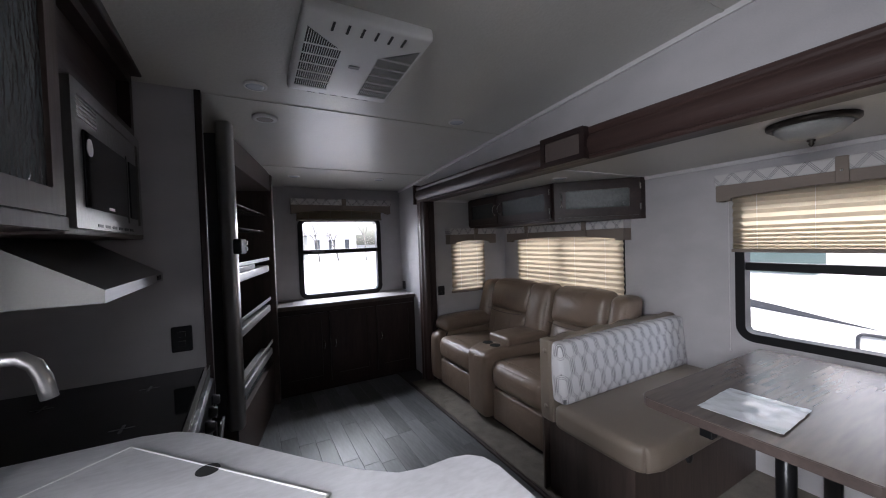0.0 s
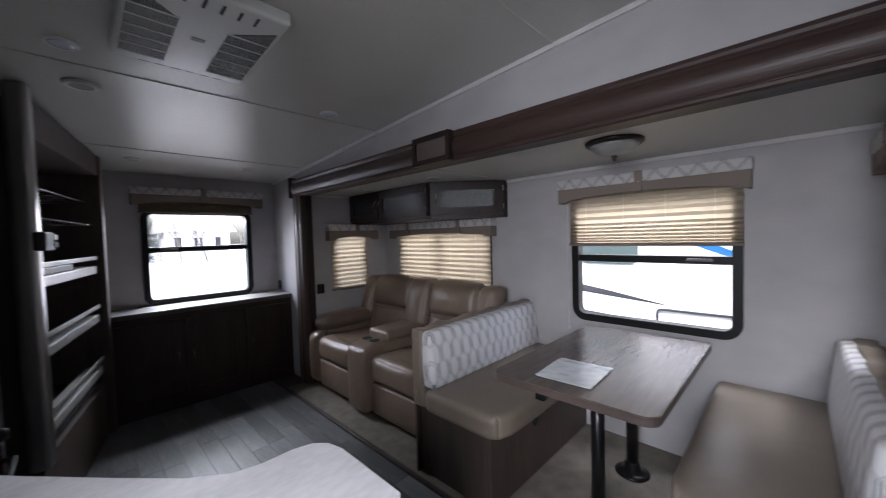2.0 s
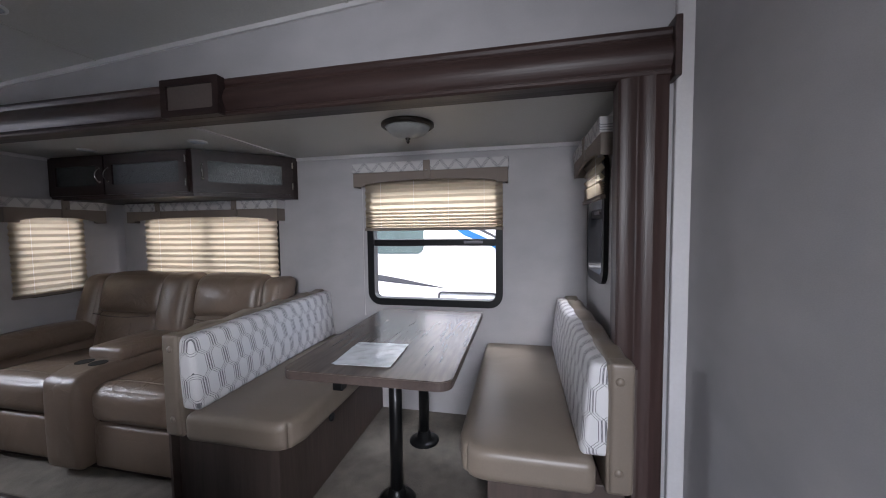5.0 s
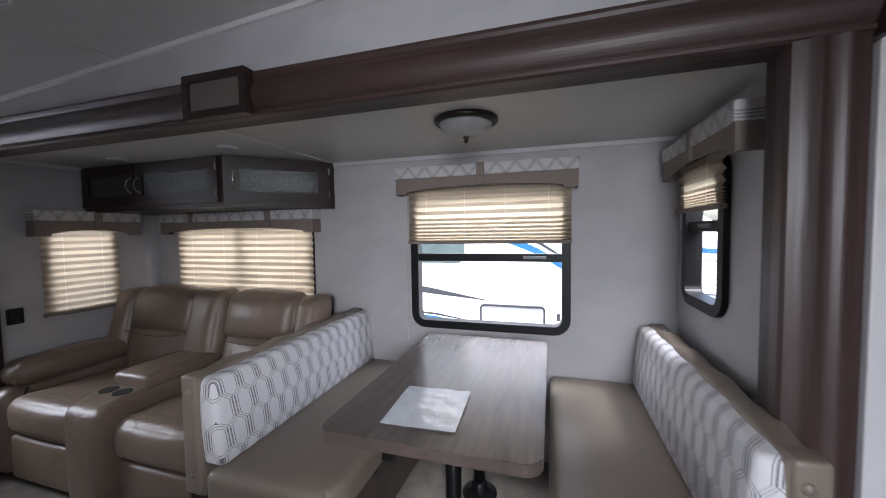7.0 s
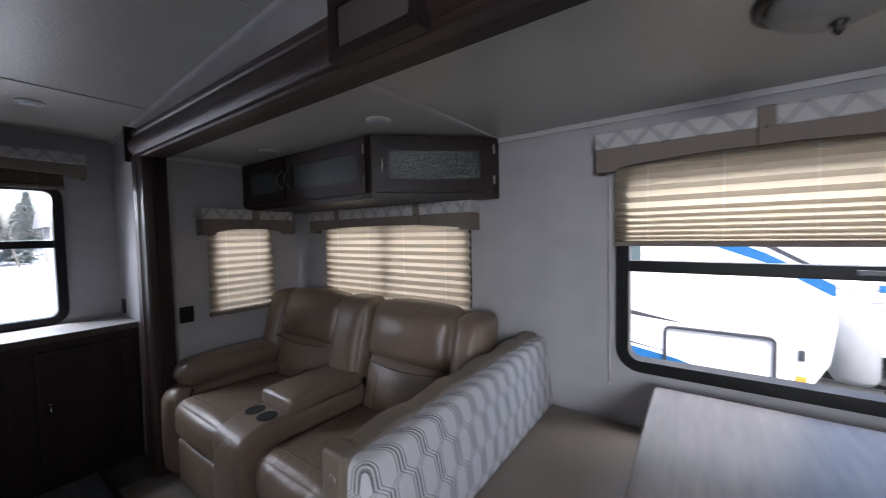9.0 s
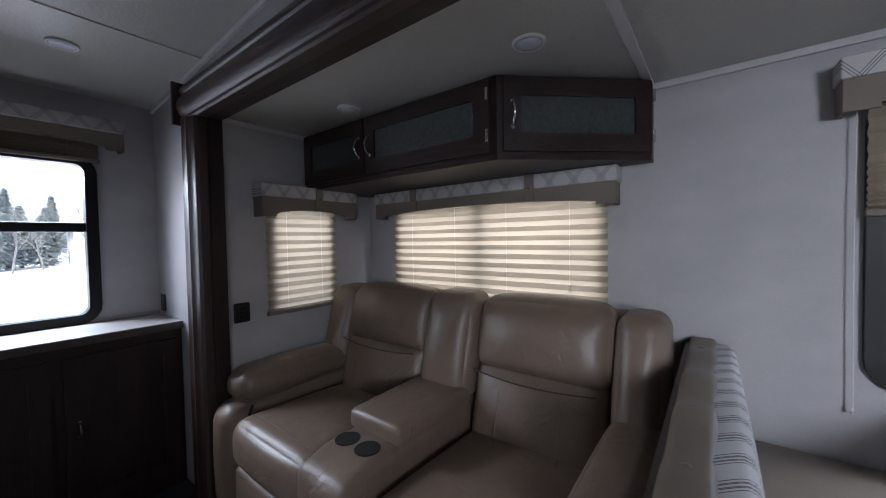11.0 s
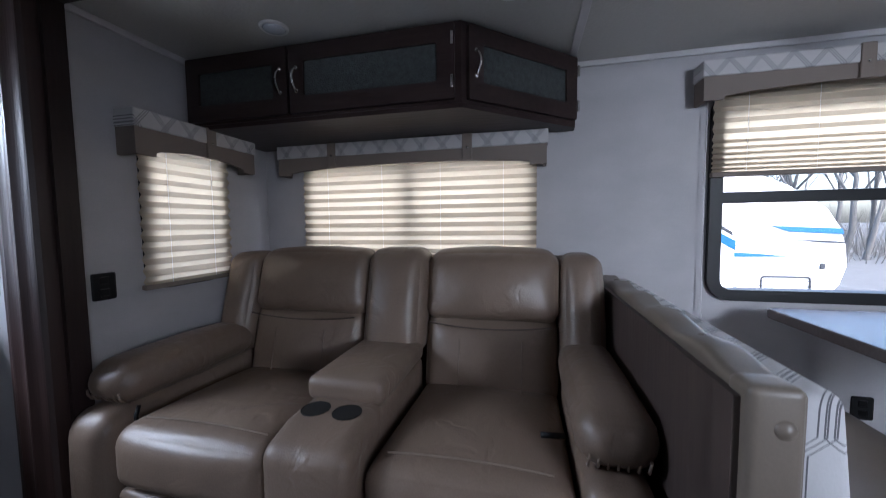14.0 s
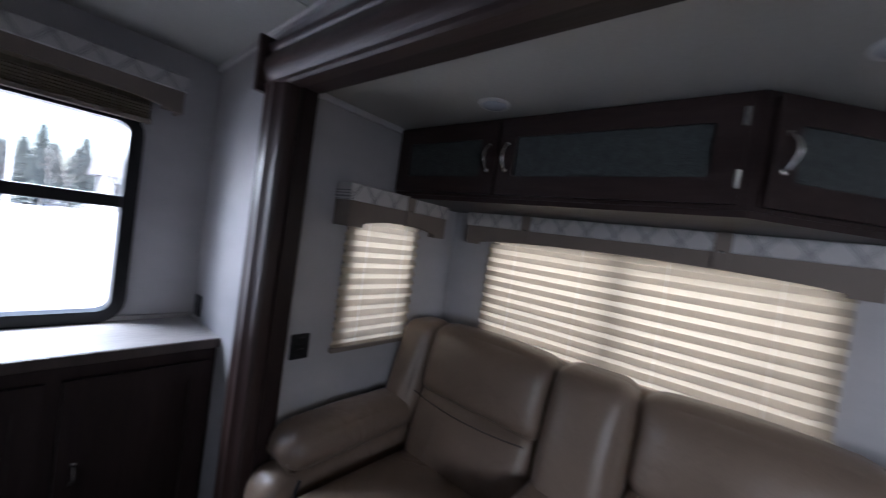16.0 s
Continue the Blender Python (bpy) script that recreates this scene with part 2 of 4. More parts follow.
def box(x0, x1, y0, y1, z0, z1, bevel=0.0, seg=2, bm=None):
    out = bm or bmesh.new()
    m = Matrix.Translation(((x0 + x1) / 2, (y0 + y1) / 2, (z0 + z1) / 2)) @ Matrix.Diagonal((x1 - x0, y1 - y0, z1 - z0, 1))
    v = bmesh.ops.create_cube(out, size=1.0, matrix=m)["verts"]
    if bevel:
        bmesh.ops.bevel(out, geom=list({e for w in v for e in w.link_edges}), offset=bevel, segments=seg, affect="EDGES", profile=0.5)
    return out


def steps(h, r, n):
    """Samples from -h to h, close together in the rounded ends."""
    a = [h - r + r * math.sin(k * math.pi / 8) for k in range(5)] if r > 0 else [h]
    inner = [-(h - r) + 2 * (h - r) * k / n for k in range(n + 1)]
    return sorted({round(q, 5) for q in inner + a + [-q for q in a]})


def cushion(x0, x1, y0, y1, z0, z1, r=0.03, puff=(0, 0, 0), warp=None, n=7, bm=None):
    """A stuffed block: rounded edges, faces that bulge by puff, bent by warp."""
    out = bm or bmesh.new()
    c = Vector(((x0 + x1) / 2, (y0 + y1) / 2, (z0 + z1) / 2))
    h = [(x1 - x0) / 2, (y1 - y0) / 2, (z1 - z0) / 2]
    r = min(r, min(h) * 0.98)
    s = [steps(q, r, n) for q in h]
    seen = {}

    def vert(p):
        key = tuple(round(q, 5) for q in p)
        if key not in seen:
            q = [max(-(h[i] - r), min(h[i] - r, p[i])) for i in range(3)]
            d = Vector([p[i] - q[i] for i in range(3)])
            w = Vector(q) + (d.normalized() * r if d.length > 1e-7 else d)
            k = [max(0.0, 1 - (p[i] / h[i]) ** 2) for i in range(3)]
            for i in range(3):
                a, b = (i + 1) % 3, (i + 2) % 3
                w[i] += puff[i] * (p[i] / h[i]) * k[a] * k[b]
            w = w + c
            seen[key] = out.verts.new(warp(w) if warp else w)
        return seen[key]
    for i in range(3):
        a, b = (i + 1) % 3, (i + 2) % 3
        for side in (-1, 1):
            for j in range(len(s[a]) - 1):
                for k in range(len(s[b]) - 1):
                    ring = []
                    for (u, v) in ((j, k), (j + 1, k), (j + 1, k + 1), (j, k + 1)):
                        p = [0, 0, 0]
                        p[i], p[a], p[b] = side * h[i], s[a][u], s[b][v]
                        ring.append(vert(p))
                    if len(set(ring)) == 4:
                        out.faces.new(ring if side > 0 else ring[::-1])
    return out


def prism(points, axis, a, b, bm=None):
    """A closed outline (two coordinates, the other two axes in order) swept along an axis from a to b."""
    out = bm or bmesh.new()

    def at(p, t):
        q = list(p)
        q.insert("xyz".index(axis), t)
        return q
    lo, hi = [out.verts.new(at(p, a)) for p in points], [out.verts.new(at(p, b)) for p in points]
    n = len(points)
    out.faces.new(lo)
    out.faces.new(hi[::-1])
    for i in range(n):
        out.faces.new((lo[i], hi[i], hi[(i + 1) % n], lo[(i + 1) % n]))
    bmesh.ops.recalc_face_normals(out, faces=out.faces)
    return out


def outline(u0, u1, v0, v1, r, n=5):
    pts = []
    for cu, cv, s in ((u1 - r, v1 - r, 0), (u0 + r, v1 - r, 90), (u0 + r, v0 + r, 180), (u1 - r, v0 + r, 270)):
        pts += [(cu + r * math.cos(radians(s + 90 * k / n)), cv + r * math.sin(radians(s + 90 * k / n))) for k in range(n + 1)]
    return pts


def ring(u0, u1, v0, v1, w, r, axis, a, b, bm=None):
    """A rounded rectangular frame of width w, swept along an axis from a to b."""
    out = bm or bmesh.new()
    o, i = outline(u0, u1, v0, v1, r), outline(u0 + w, u1 - w, v0 + w, v1 - w, max(r - w, 0.008))

    def at(p, t):
        q = list(p)
        q.insert("xyz".index(axis), t)
        return out.verts.new(q)
    oa, ob_, ia, ib = [[at(p, t) for p in pts] for pts, t in ((o, a), (o, b), (i, a), (i, b))]
    n = len(o)
    for k in range(n):
        j = (k + 1) % n
        for f in ((oa[k], oa[j], ob_[j], ob_[k]), (ia[k], ib[k], ib[j], ia[j]), (oa[k], ia[k], ia[j], oa[j]), (ob_[k], ob_[j], ib[j], ib[k])):
            out.faces.new(f)
    bmesh.ops.recalc_face_normals(out, faces=out.faces)
    return out


def rod(path, r, n=10, bm=None):
    """A round bar along a list of points."""
    out = bm or bmesh.new()
    p = [Vector(q) for q in path]
    rings, side = [], None
    for i, q in enumerate(p):
        d = (p[min(i + 1, len(p) - 1)] - p[max(i - 1, 0)]).normalized()
        if side is None:
            side = d.orthogonal().normalized()
        side = (side - d * side.dot(d)).normalized()
        up = d.cross(side)
        rings.append([out.verts.new(q + r * (side * math.cos(2 * math.pi * k / n) + up * math.sin(2 * math.pi * k / n))) for k in range(n)])
    for a, b in zip(rings, rings[1:]):
        for k in range(n):
            out.faces.new((a[k], a[(k + 1) % n], b[(k + 1) % n], b[k]))
    out.faces.new(rings[0][::-1])
    out.faces.new(rings[-1])
    return out


def lathe(profile, at, axis="z", n=28, bm=None):
    """A turned body: (radius, height) pairs round an axis through a point."""
    out = bm or bmesh.new()
    rows = []
    for r, t in profile:
        row = []
        for k in range(n):
            a = 2 * math.pi * k / n
            q = {"z": (r * math.cos(a), r * math.sin(a), t), "x": (t, r * math.cos(a), r * math.sin(a)), "y": (r * math.sin(a), t, r * math.cos(a))}[axis]
            row.append(out.verts.new(Vector(at) + Vector(q)))
        rows.append(row)
    for a, b in zip(rows, rows[1:]):
        for k in range(n):
            out.faces.new((a[k], a[(k + 1) % n], b[(k + 1) % n], b[k]))
    out.faces.new(rows[0][::-1])
    out.faces.new(rows[-1])
    bmesh.ops.recalc_face_normals(out, faces=out.faces)
    return out


def wall(name, axis, a, b, u0, u1, v0, v1, holes, material, label, top=None):
    """A wall of thickness a..b on an axis, with rectangular openings (u0, u1, v0, v1) that go through it."""
    bm = bmesh.new()
    us = sorted({u0, u1, *[q for h in holes for q in h[:2]]})
    for ua, ub in zip(us, us[1:]):
        cuts = sorted([h[2:] for h in holes if h[0] <= ua and ub <= h[1]])
        z = v0
        for c, d in cuts + [(v1, v1)]:
            if c - z > 1e-4:
                s = (a, b, ua, ub, z, c) if axis == "x" else (ua, ub, a, b, z, c)
                box(*s, bm=bm)
            z = d
    bmesh.ops.remove_doubles(bm, verts=bm.verts, dist=1e-5)
    ob = part(name, bm, material)
    return tagged(ob, label, "wall", kind="structure")


# ---- setting: floor, walls, ceilings ----
XR, XS, YE, YF, YR, XL, YB = 1.43, 2.345, 3.12, -0.345, 3.82, -0.90, -2.2


def ceil_z(y):
    return 2.16 - 0.066 * y


DIN = (0.155, 1.04, 0.735, 1.56)
SOFA_W = (1.73, 2.86, 0.84, 1.40)
END_W = (1.69, 2.04, 0.822, 1.40)
FRONT_W = (1.83, 2.235, 0.965, 1.57)
REAR_W = (0.36, 1.19, 0.805, 1.61)
def inset(h, d=0.027):
    return (h[0] + d, h[1] - d, h[2] + d, h[3] - d)


wall("wall_east", "x", XS, XS + 0.05, YF - 0.05, YE + 0.05, 0, 1.80, [inset(DIN), inset(SOFA_W)], WALL, "pale grey linen-look vinyl wall of the slide-out")
wall("wall_slide_rear", "y", YE, YE + 0.05, XR, XS, 0, 1.80, [inset(END_W)], WALL, "pale grey vinyl end wall beside the sofa")
wall("wall_slide_front", "y", YF - 0.05, YF, XR, XS, 0, 1.80, [inset(FRONT_W)], WALL, "pale grey vinyl end wall behind the dinette")
wall("wall_rear", "y", YR, YR + 0.05, XL - 0.05, XR + 0.05, 0, 2.2, [inset(REAR_W)], WALL, "pale grey vinyl rear wall with a window")
wall("wall_header", "x", XR, XR + 0.05, -0.55, YR, 0, 2.19, [(-0.395, YE + 0.05, 0, 1.78)], WALL, "pale grey vinyl wall round the slide-out opening")
wall("wall_bath", "y", -0.55, -0.50, 0.52, XR, 0, 2.19, [], WALL, "plain grey vinyl partition wall beside the dinette")
# The west wall's opening is an assumed doorway, out of view, admitting the added lamp.
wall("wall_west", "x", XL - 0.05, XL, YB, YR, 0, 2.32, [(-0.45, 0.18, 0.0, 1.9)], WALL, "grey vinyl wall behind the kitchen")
wall("wall_front", "y", YB - 0.05, YB, XL - 0.05, XR + 0.05, 0, 2.32, [], WALL, "plain vinyl wall that closes the room")
wall("wall_hall", "x", 0.52, 0.57, YB, -0.552, 0, 2.32, [], WALL, "plain vinyl wall of the passage")
wall("wall_partition", "y", 1.95, 1.985, XL, -0.235, 0, 2.04, [], WALL, "grey vinyl partition beside the range")
bm = prism([(YB, ceil_z(YB)), (YR + 0.05, ceil_z(YR + 0.05)), (YR + 0.05, 2.45), (YB, 2.45)], "x", XL - 0.05, XR + 0.05)
for y in (-0.6, 0.7, 1.97, 3.10):
    box(XL, XR, y - 0.006, y + 0.006, ceil_z(y) - 0.004, ceil_z(y) + 0.01, bm=bm)
tagged(part("ceiling", bm, CEIL), "off-white vinyl ceiling panels with thin seams", "ceiling", kind="structure")
bm = box(XR + 0.05, XS, YF, YE, 1.735, 1.80)
tagged(part("ceiling_slide", bm, CEIL), "off-white low ceiling of the slide-out", "ceiling", kind="structure")
bm = box(XR + 0.05, XS, 1.560, 1.590, 1.730, 1.736, 0.002)
tagged(part("ceiling_batten", bm, TRIMW), "pale flat batten across the slide-out ceiling", "trim", kind="structure")
bm = box(XS - 0.012, XS, YF, YE, 1.712, 1.735, 0.003)
tagged(part("cove_east", bm, TRIMW), "narrow pale cove strip under the ceiling", "trim", kind="structure")
bm = box(XR + 0.06, XS - 0.012, YE - 0.012, YE, 1.712, 1.735, 0.003)
tagged(part("cove_slide_rear", bm, TRIMW), "narrow pale cove strip under the ceiling", "trim", kind="structure")
bm = prism([(-0.50, ceil_z(-0.50) - 0.02), (YR, ceil_z(YR) - 0.02), (YR, ceil_z(YR) + 0.005), (-0.50, ceil_z(-0.50) + 0.005)], "x", XR - 0.012, XR)
tagged(part("cove_header", bm, TRIMW), "narrow pale cove strip along the ceiling", "trim", kind="structure")
bm = box(XR - 0.022, XR, -0.50, -0.448, 0, 2.185, 0.004)
tagged(part("corner_trim", bm, TRIMW), "white corner trim beside the slide-out", "trim", kind="structure")
bm = box(XL - 0.05, XR + 0.05, YB, YR, -0.06, -0.006)
tagged(part("floor", bm, mat("floor_base", (0.05, 0.052, 0.054), 0.7)), "grey wood-look vinyl plank floor", "floor", kind="structure")
floor = bpy.data.objects["floor"]
bm = box(1.235, XS + 0.05, YF - 0.05, YE + 0.05, -0.005, 0.018, 0.006)
tagged(part("floor_slide", bm, CARPET), "brown-grey carpet of the slide-out floor", "carpet", kind="structure")
bm = box(1.212, 1.235, YB, YR, -0.02, 0.014, 0.004)
tagged(part("floor_trim", bm, DARK), "dark edge strip between planks and carpet", "trim", kind="structure")


# ---- slide-out fascia ----
def fluted(u0, u1, n, base, proud):
    """Outline of a moulded board: a flat back, a front with rounded flutes."""
    pts = [(base, u1), (base, u0)]
    for k in range(n + 1):
        f = k / n
        w = math.sin(f * math.pi) ** 0.35 if 0 < f < 1 else 0
        g = 0.009 * abs(math.sin(f * math.pi * 3))
        pts.append((base - 0.028 - proud * w + g * 0.8 - 0.006, u0 + (u1 - u0) * f))
    return pts


beam_face = [(XR, 1.712), (XR - 0.040, 1.712), (XR - 0.048, 1.718), (XR - 0.048, 1.728), (XR - 0.042, 1.733)]
beam_face += [(XR - 0.042 - 0.020 * math.sin(math.pi * k / 12) ** 0.8, 1.735 + 0.092 * k / 12) for k in range(13)]
beam_face += [(XR - 0.040, 1.834), (XR - 0.046, 1.840), (XR - 0.050, 1.850), (XR - 0.046, 1.862), (XR - 0.036, 1.868), (XR, 1.868)]
bm = prism(beam_face, "y", -0.425, 3.255)
fascia = tagged(new("slide_fascia"), "dark brown moulded wood fascia round the slide-out", "fascia", kind="structure")
part("beam", bm, FASCIA, fascia, smooth=False)
pts = [(x, y) for x, y in fluted(-0.425, -0.272, 28, XR, 0.030)]
part("post", prism(pts, "z", 0, 1.713), FASCIAV, fascia)
pts = [(x, y) for x, y in fluted(3.10, 3.255, 28, XR, 0.030)]
part("post", prism(pts, "z", 0, 1.713), FASCIAV, fascia)
part("end_cap", box(XR - 0.075, XR, -0.445, -0.424, 1.70, 1.885, 0.004), FASCIA, fascia)
part("end_cap", box(XR - 0.075, XR, 3.252, 3.272, 1.70, 1.885, 0.004), FASCIA, fascia)
part("inner_liner", box(XR, XR + 0.055, -0.30, YE, 1.712, 1.736), DARK, fascia)
part("inner_liner", box(XR, XR + 0.055, 3.085, YE, 0.02, 1.712), DARKV, fascia)
part("inner_liner", box(XR, XR + 0.055, YF, -0.277, 0.02, 1.712), DARKV, fascia)
ctl = thing("control_box", (1.36, 1.384, 1.71), "dark wood framed control box with a grey panel on the fascia", "control box")
part("frame", ring(1.240, 1.528, 1.712, 1.868, 0.028, 0.006, "x", 1.346, 1.384), DARK, ctl)
part("panel", box(1.356, 1.384, 1.262, 1.506, 1.735, 1.846), mat("grey_panel", (0.105, 0.082, 0.074), 0.5), ctl)


# ---- windows, blinds, valances ----
def oriented(axis, inner, sign, d0, d1, u0, u1, z0, z1):
    """Box limits for a piece between d0 and d1 in front of a wall's inner face; sign is the way into the room."""
    a, b = sorted((inner + sign * d0, inner + sign * d1))
    return (a, b, u0, u1, z0, z1) if axis == "x" else (u0, u1, a, b, z0, z1)


def window(name, axis, inner, sign, hole, bar, label):
    u0, u1, z0, z1 = hole
    w = tagged(new(name), label, "window", kind="structure")
    fw = 0.045 if bar else 0.022
    a, b = sorted((inner + sign * (0.022 if bar else 0.010), inner - sign * 0.045))
    part("window_frame", ring(u0 - 0.004, u1 + 0.004, z0 - 0.004, z1 + 0.004, fw, 0.085, axis, a, b), BLACK, w)
    if bar:
        part("crossbar", box(*oriented(axis, inner, sign, -0.035, 0.008, u0 + 0.02, u1 - 0.02, bar - 0.022, bar + 0.022), 0.004), BLACK, w)
        part("latch", box(*oriented(axis, inner, sign, 0.008, 0.018, u0 + 0.12, u0 + 0.24, bar - 0.006, bar + 0.010), 0.003), mat("latch_grey_" + name, (0.14, 0.14, 0.15), 0.4), w)
    spans = [(z0, bar), (bar, z1)] if bar else [(z0, z1)]
    for c, d in spans:
        sheet_bm, dd = bmesh.new(), inner - sign * 0.02
        q = [(u0 + 0.02, c + 0.02), (u1 - 0.02, c + 0.02), (u1 - 0.02, d - 0.015), (u0 + 0.02, d - 0.015)]
        f = sheet_bm.faces.new([sheet_bm.verts.new((dd, u, v) if axis == "x" else (u, dd, v)) for u, v in q])
        f.normal_update()
        if f.normal["xyz".index(axis)] * sign < 0:
            f.normal_flip()
        g = part("pane", sheet_bm, PANE, w)
        g.visible_shadow = False
    return w


def blind(axis, inner, sign, u0, u1, z0, z1, stack, label, pleat=0.042):
    """A pleated shade: zigzag cloth, packed tighter at the bottom by stack, a rail and two cords."""
    at = (inner, (u0 + u1) / 2, z0) if axis == "x" else ((u0 + u1) / 2, inner, z0)
    t = thing("pleated_blind", at, label, "blind", "pleated window blinds")
    zs, z = [], z1
    while z > z0 + stack:
        zs.append(z)
        z -= pleat / 2
    if stack:
        m = 12
        zs += [z0 + stack * ((1 - k / m) ** 1.25) for k in range(m + 1)]
    else:
        zs.append(z0)
    bm = bmesh.new()
    rows = []
    for k, z in enumerate(zs):
        d = 0.025 if k % 2 else 0.041
        sag = 0.0
        row = []
        for j in range(2):
            u = (u0, u1)[j]
            p = (inner + sign * d, u, z + sag) if axis == "x" else (u, inner + sign * d, z + sag)
            row.append(bm.verts.new(p))
        rows.append(row)
    for a, b in zip(rows, rows[1:]):
        bm.faces.new((a[0], a[1], b[1], b[0]))
    part("cloth", bm, CLOTH, t)
    part("bottom_rail", box(*oriented(axis, inner, sign, 0.022, 0.046, u0 - 0.004, u1 + 0.004, z0 - 0.016, z0 + 0.002), 0.003), VAL, t)
    n = 4 if u1 - u0 > 0.5 else 2
    for k in range(n):
        u = u0 + (u1 - u0) * (k + 0.5) / n
        a, b = ((inner + sign * 0.0435, u, q) if axis == "x" else (u, inner + sign * 0.0435, q) for q in (z0, z1))
        part("cord", rod([a, b], 0.0008, 5), TRIMW, t)
    return t


def valance(axis, inner, sign, u0, u1, z0, z1, straps, label, depth=0.085, band=0.056):
    at = (inner, (u0 + u1) / 2, z0) if axis == "x" else ((u0 + u1) / 2, inner, z0)
    t = thing("window_valance", at, label, "valance", "fabric window valances")
    m, rise, foot = 24, 0.036, 0.07
    pts = [(u1, z1), (u0, z1), (u0, z0), (u0 + foot, z0)]
    for k in range(m + 1):
        f = k / m
        pts.append((u0 + foot + (u1 - u0 - 2 * foot) * f, z0 + 0.012 + (rise - 0.012) * math.sin(math.pi * f) ** 0.7))
    pts += [(u1 - foot, z0), (u1, z0)]
    a, b = sorted((inner + sign * (depth - 0.014), inner + sign * depth))
    bm = prism(pts, axis, a, b)
    for u in (u0, u1 - 0.014):
        box(*oriented(axis, inner, sign, 0, depth - 0.014, u, u + 0.014, z0, z1), bm=bm)
    box(*oriented(axis, inner, sign, 0, depth - 0.014, u0 + 0.014, u1 - 0.014, z1 - 0.012, z1), bm=bm)
    part("body", bm, VAL, t)
    band_mat = BANDY if axis == "x" else BANDX
    bm = cushion(*oriented(axis, inner, sign, 0.0, depth + 0.006, u0 - 0.006, u1 + 0.006, z1 - band, z1 + 0.005), r=0.005, n=3)
    part("patterned_band", bm, band_mat, t, "white band with dark crossing lines")
    for f in straps:
        u = u0 + (u1 - u0) * f
        s = part("strap", cushion(*oriented(axis, inner, sign, depth - 0.01, depth + 0.011, u - 0.022, u + 0.022, z0 + 0.032, z1 + 0.008), r=0.004, n=2), VAL, t)
        c = (inner + sign * (depth + 0.011), u, z1 - band + 0.0) if axis == "x" else (u, inner + sign * (depth + 0.011), z1 - band)
        part("button", lathe([(0.0005, 0.005 * sign), (0.005, 0.003 * sign), (0.006, 0)], c, axis, 10), CHROME, s)
    return t


def pull_cord(at, z0, z1):
    t = thing("blind_cord", (at[0], at[1], z0), "thin white pull cord with a small tassel", "cord")
    part("string", rod([(at[0], at[1], z1), (at[0], at[1] + 0.002, (z0 + z1) / 2), (at[0], at[1] - 0.001, z0)], 0.0016, 6), TRIMW, t)
    part("tassel", lathe([(0.001, 0.018), (0.004, 0.012), (0.005, 0), (0.001, -0.002)], (at[0], at[1], z0), n=10), TRIMW, t, smooth=True)


pull_cord((XS - 0.03, 1.066, 0.70), 0.66, 1.52)
window("window_1", "x", XS, -1, DIN, 1.145, "black-framed window over the dinette table")
window("window_2", "x", XS, -1, SOFA_W, 0, "black-framed window behind a drawn blind")
window("window_3", "y", YE, -1, END_W, 0, "small black-framed window behind a drawn blind")
window("window_4", "y", YF, 1, FRONT_W, 1.30, "small black-framed window behind the dinette bench")
window("window_5", "y", YR, -1, REAR_W, 1.268, "black-framed rear window with a sliding upper pane")
part("window_mullion", box(XS + 0.006, XS + 0.044, 2.295, 2.335, 0.87, 1.37), BLACK, bpy.data.objects["window_2"])
blind("x", XS, -1, 0.150, 1.046, 1.240, 1.60, 0.115, "cream pleated blind half lowered in the dinette window")
blind("x", XS, -1, 1.715, 2.872, 0.845, 1.42, 0, "cream pleated blind fully lowered behind the sofa")
blind("y", YE, -1, 1.662, 2.052, 0.842, 1.42, 0, "cream pleated blind lowered in the narrow end window")
blind("y", YF, 1, 1.80, 2.25, 1.375, 1.60, 0.06, "cream pleated blind half lowered in the narrow window")
blind("y", YR, -1, 0.35, 1.20, 1.596, 1.74, 0.06, "cream pleated blind raised at the rear window")
valance("x", XS, -1, 0.118, 1.104, 1.508, 1.652, (0.5,), "taupe valance with a white patterned band over the dinette")
valance("x", XS, -1, 1.676, 2.975, 1.303, 1.443, (0.26, 0.77), "long taupe valance with two straps over the sofa blind")
valance("y", YE, -1, 1.622, 2.162, 1.302, 1.450, (0.55,), "small taupe valance with a patterned band and strap")
valance("y", YF, 1, 1.60, 2.30, 1.515, 1.655, (0.5,), "small taupe valance over the window behind the bench")
valance("y", YR, -1, 0.30, 1.29, 1.645, 1.785, (0.5,), "taupe valance with a patterned band at the rear window")


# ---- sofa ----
# Dark colour for rods that paint the shade under each head cushion.
FOLD_SHADE = plain("leather_fold_shade", (0.075, 0.055, 0.042), 0.6)
sofa = thing("reclining_sofa", (1.85, 2.29, 0.018), "taupe leather two-seat reclining sofa with a centre console", "sofa")


def lean(k, x0=1.98, z0=0.45):
    """Backs recline: they shift away from the room as they rise."""
    return lambda p: Vector((p.x + k * (p.z - z0), p.y, p.z))


def crown(k, yc, hw):
    return lambda p: Vector((p.x + 0.26 * (p.z - 0.45), p.y, p.z + (k * (1 - ((p.y - yc) / hw) ** 2) if p.z > 0.8 else 0)))


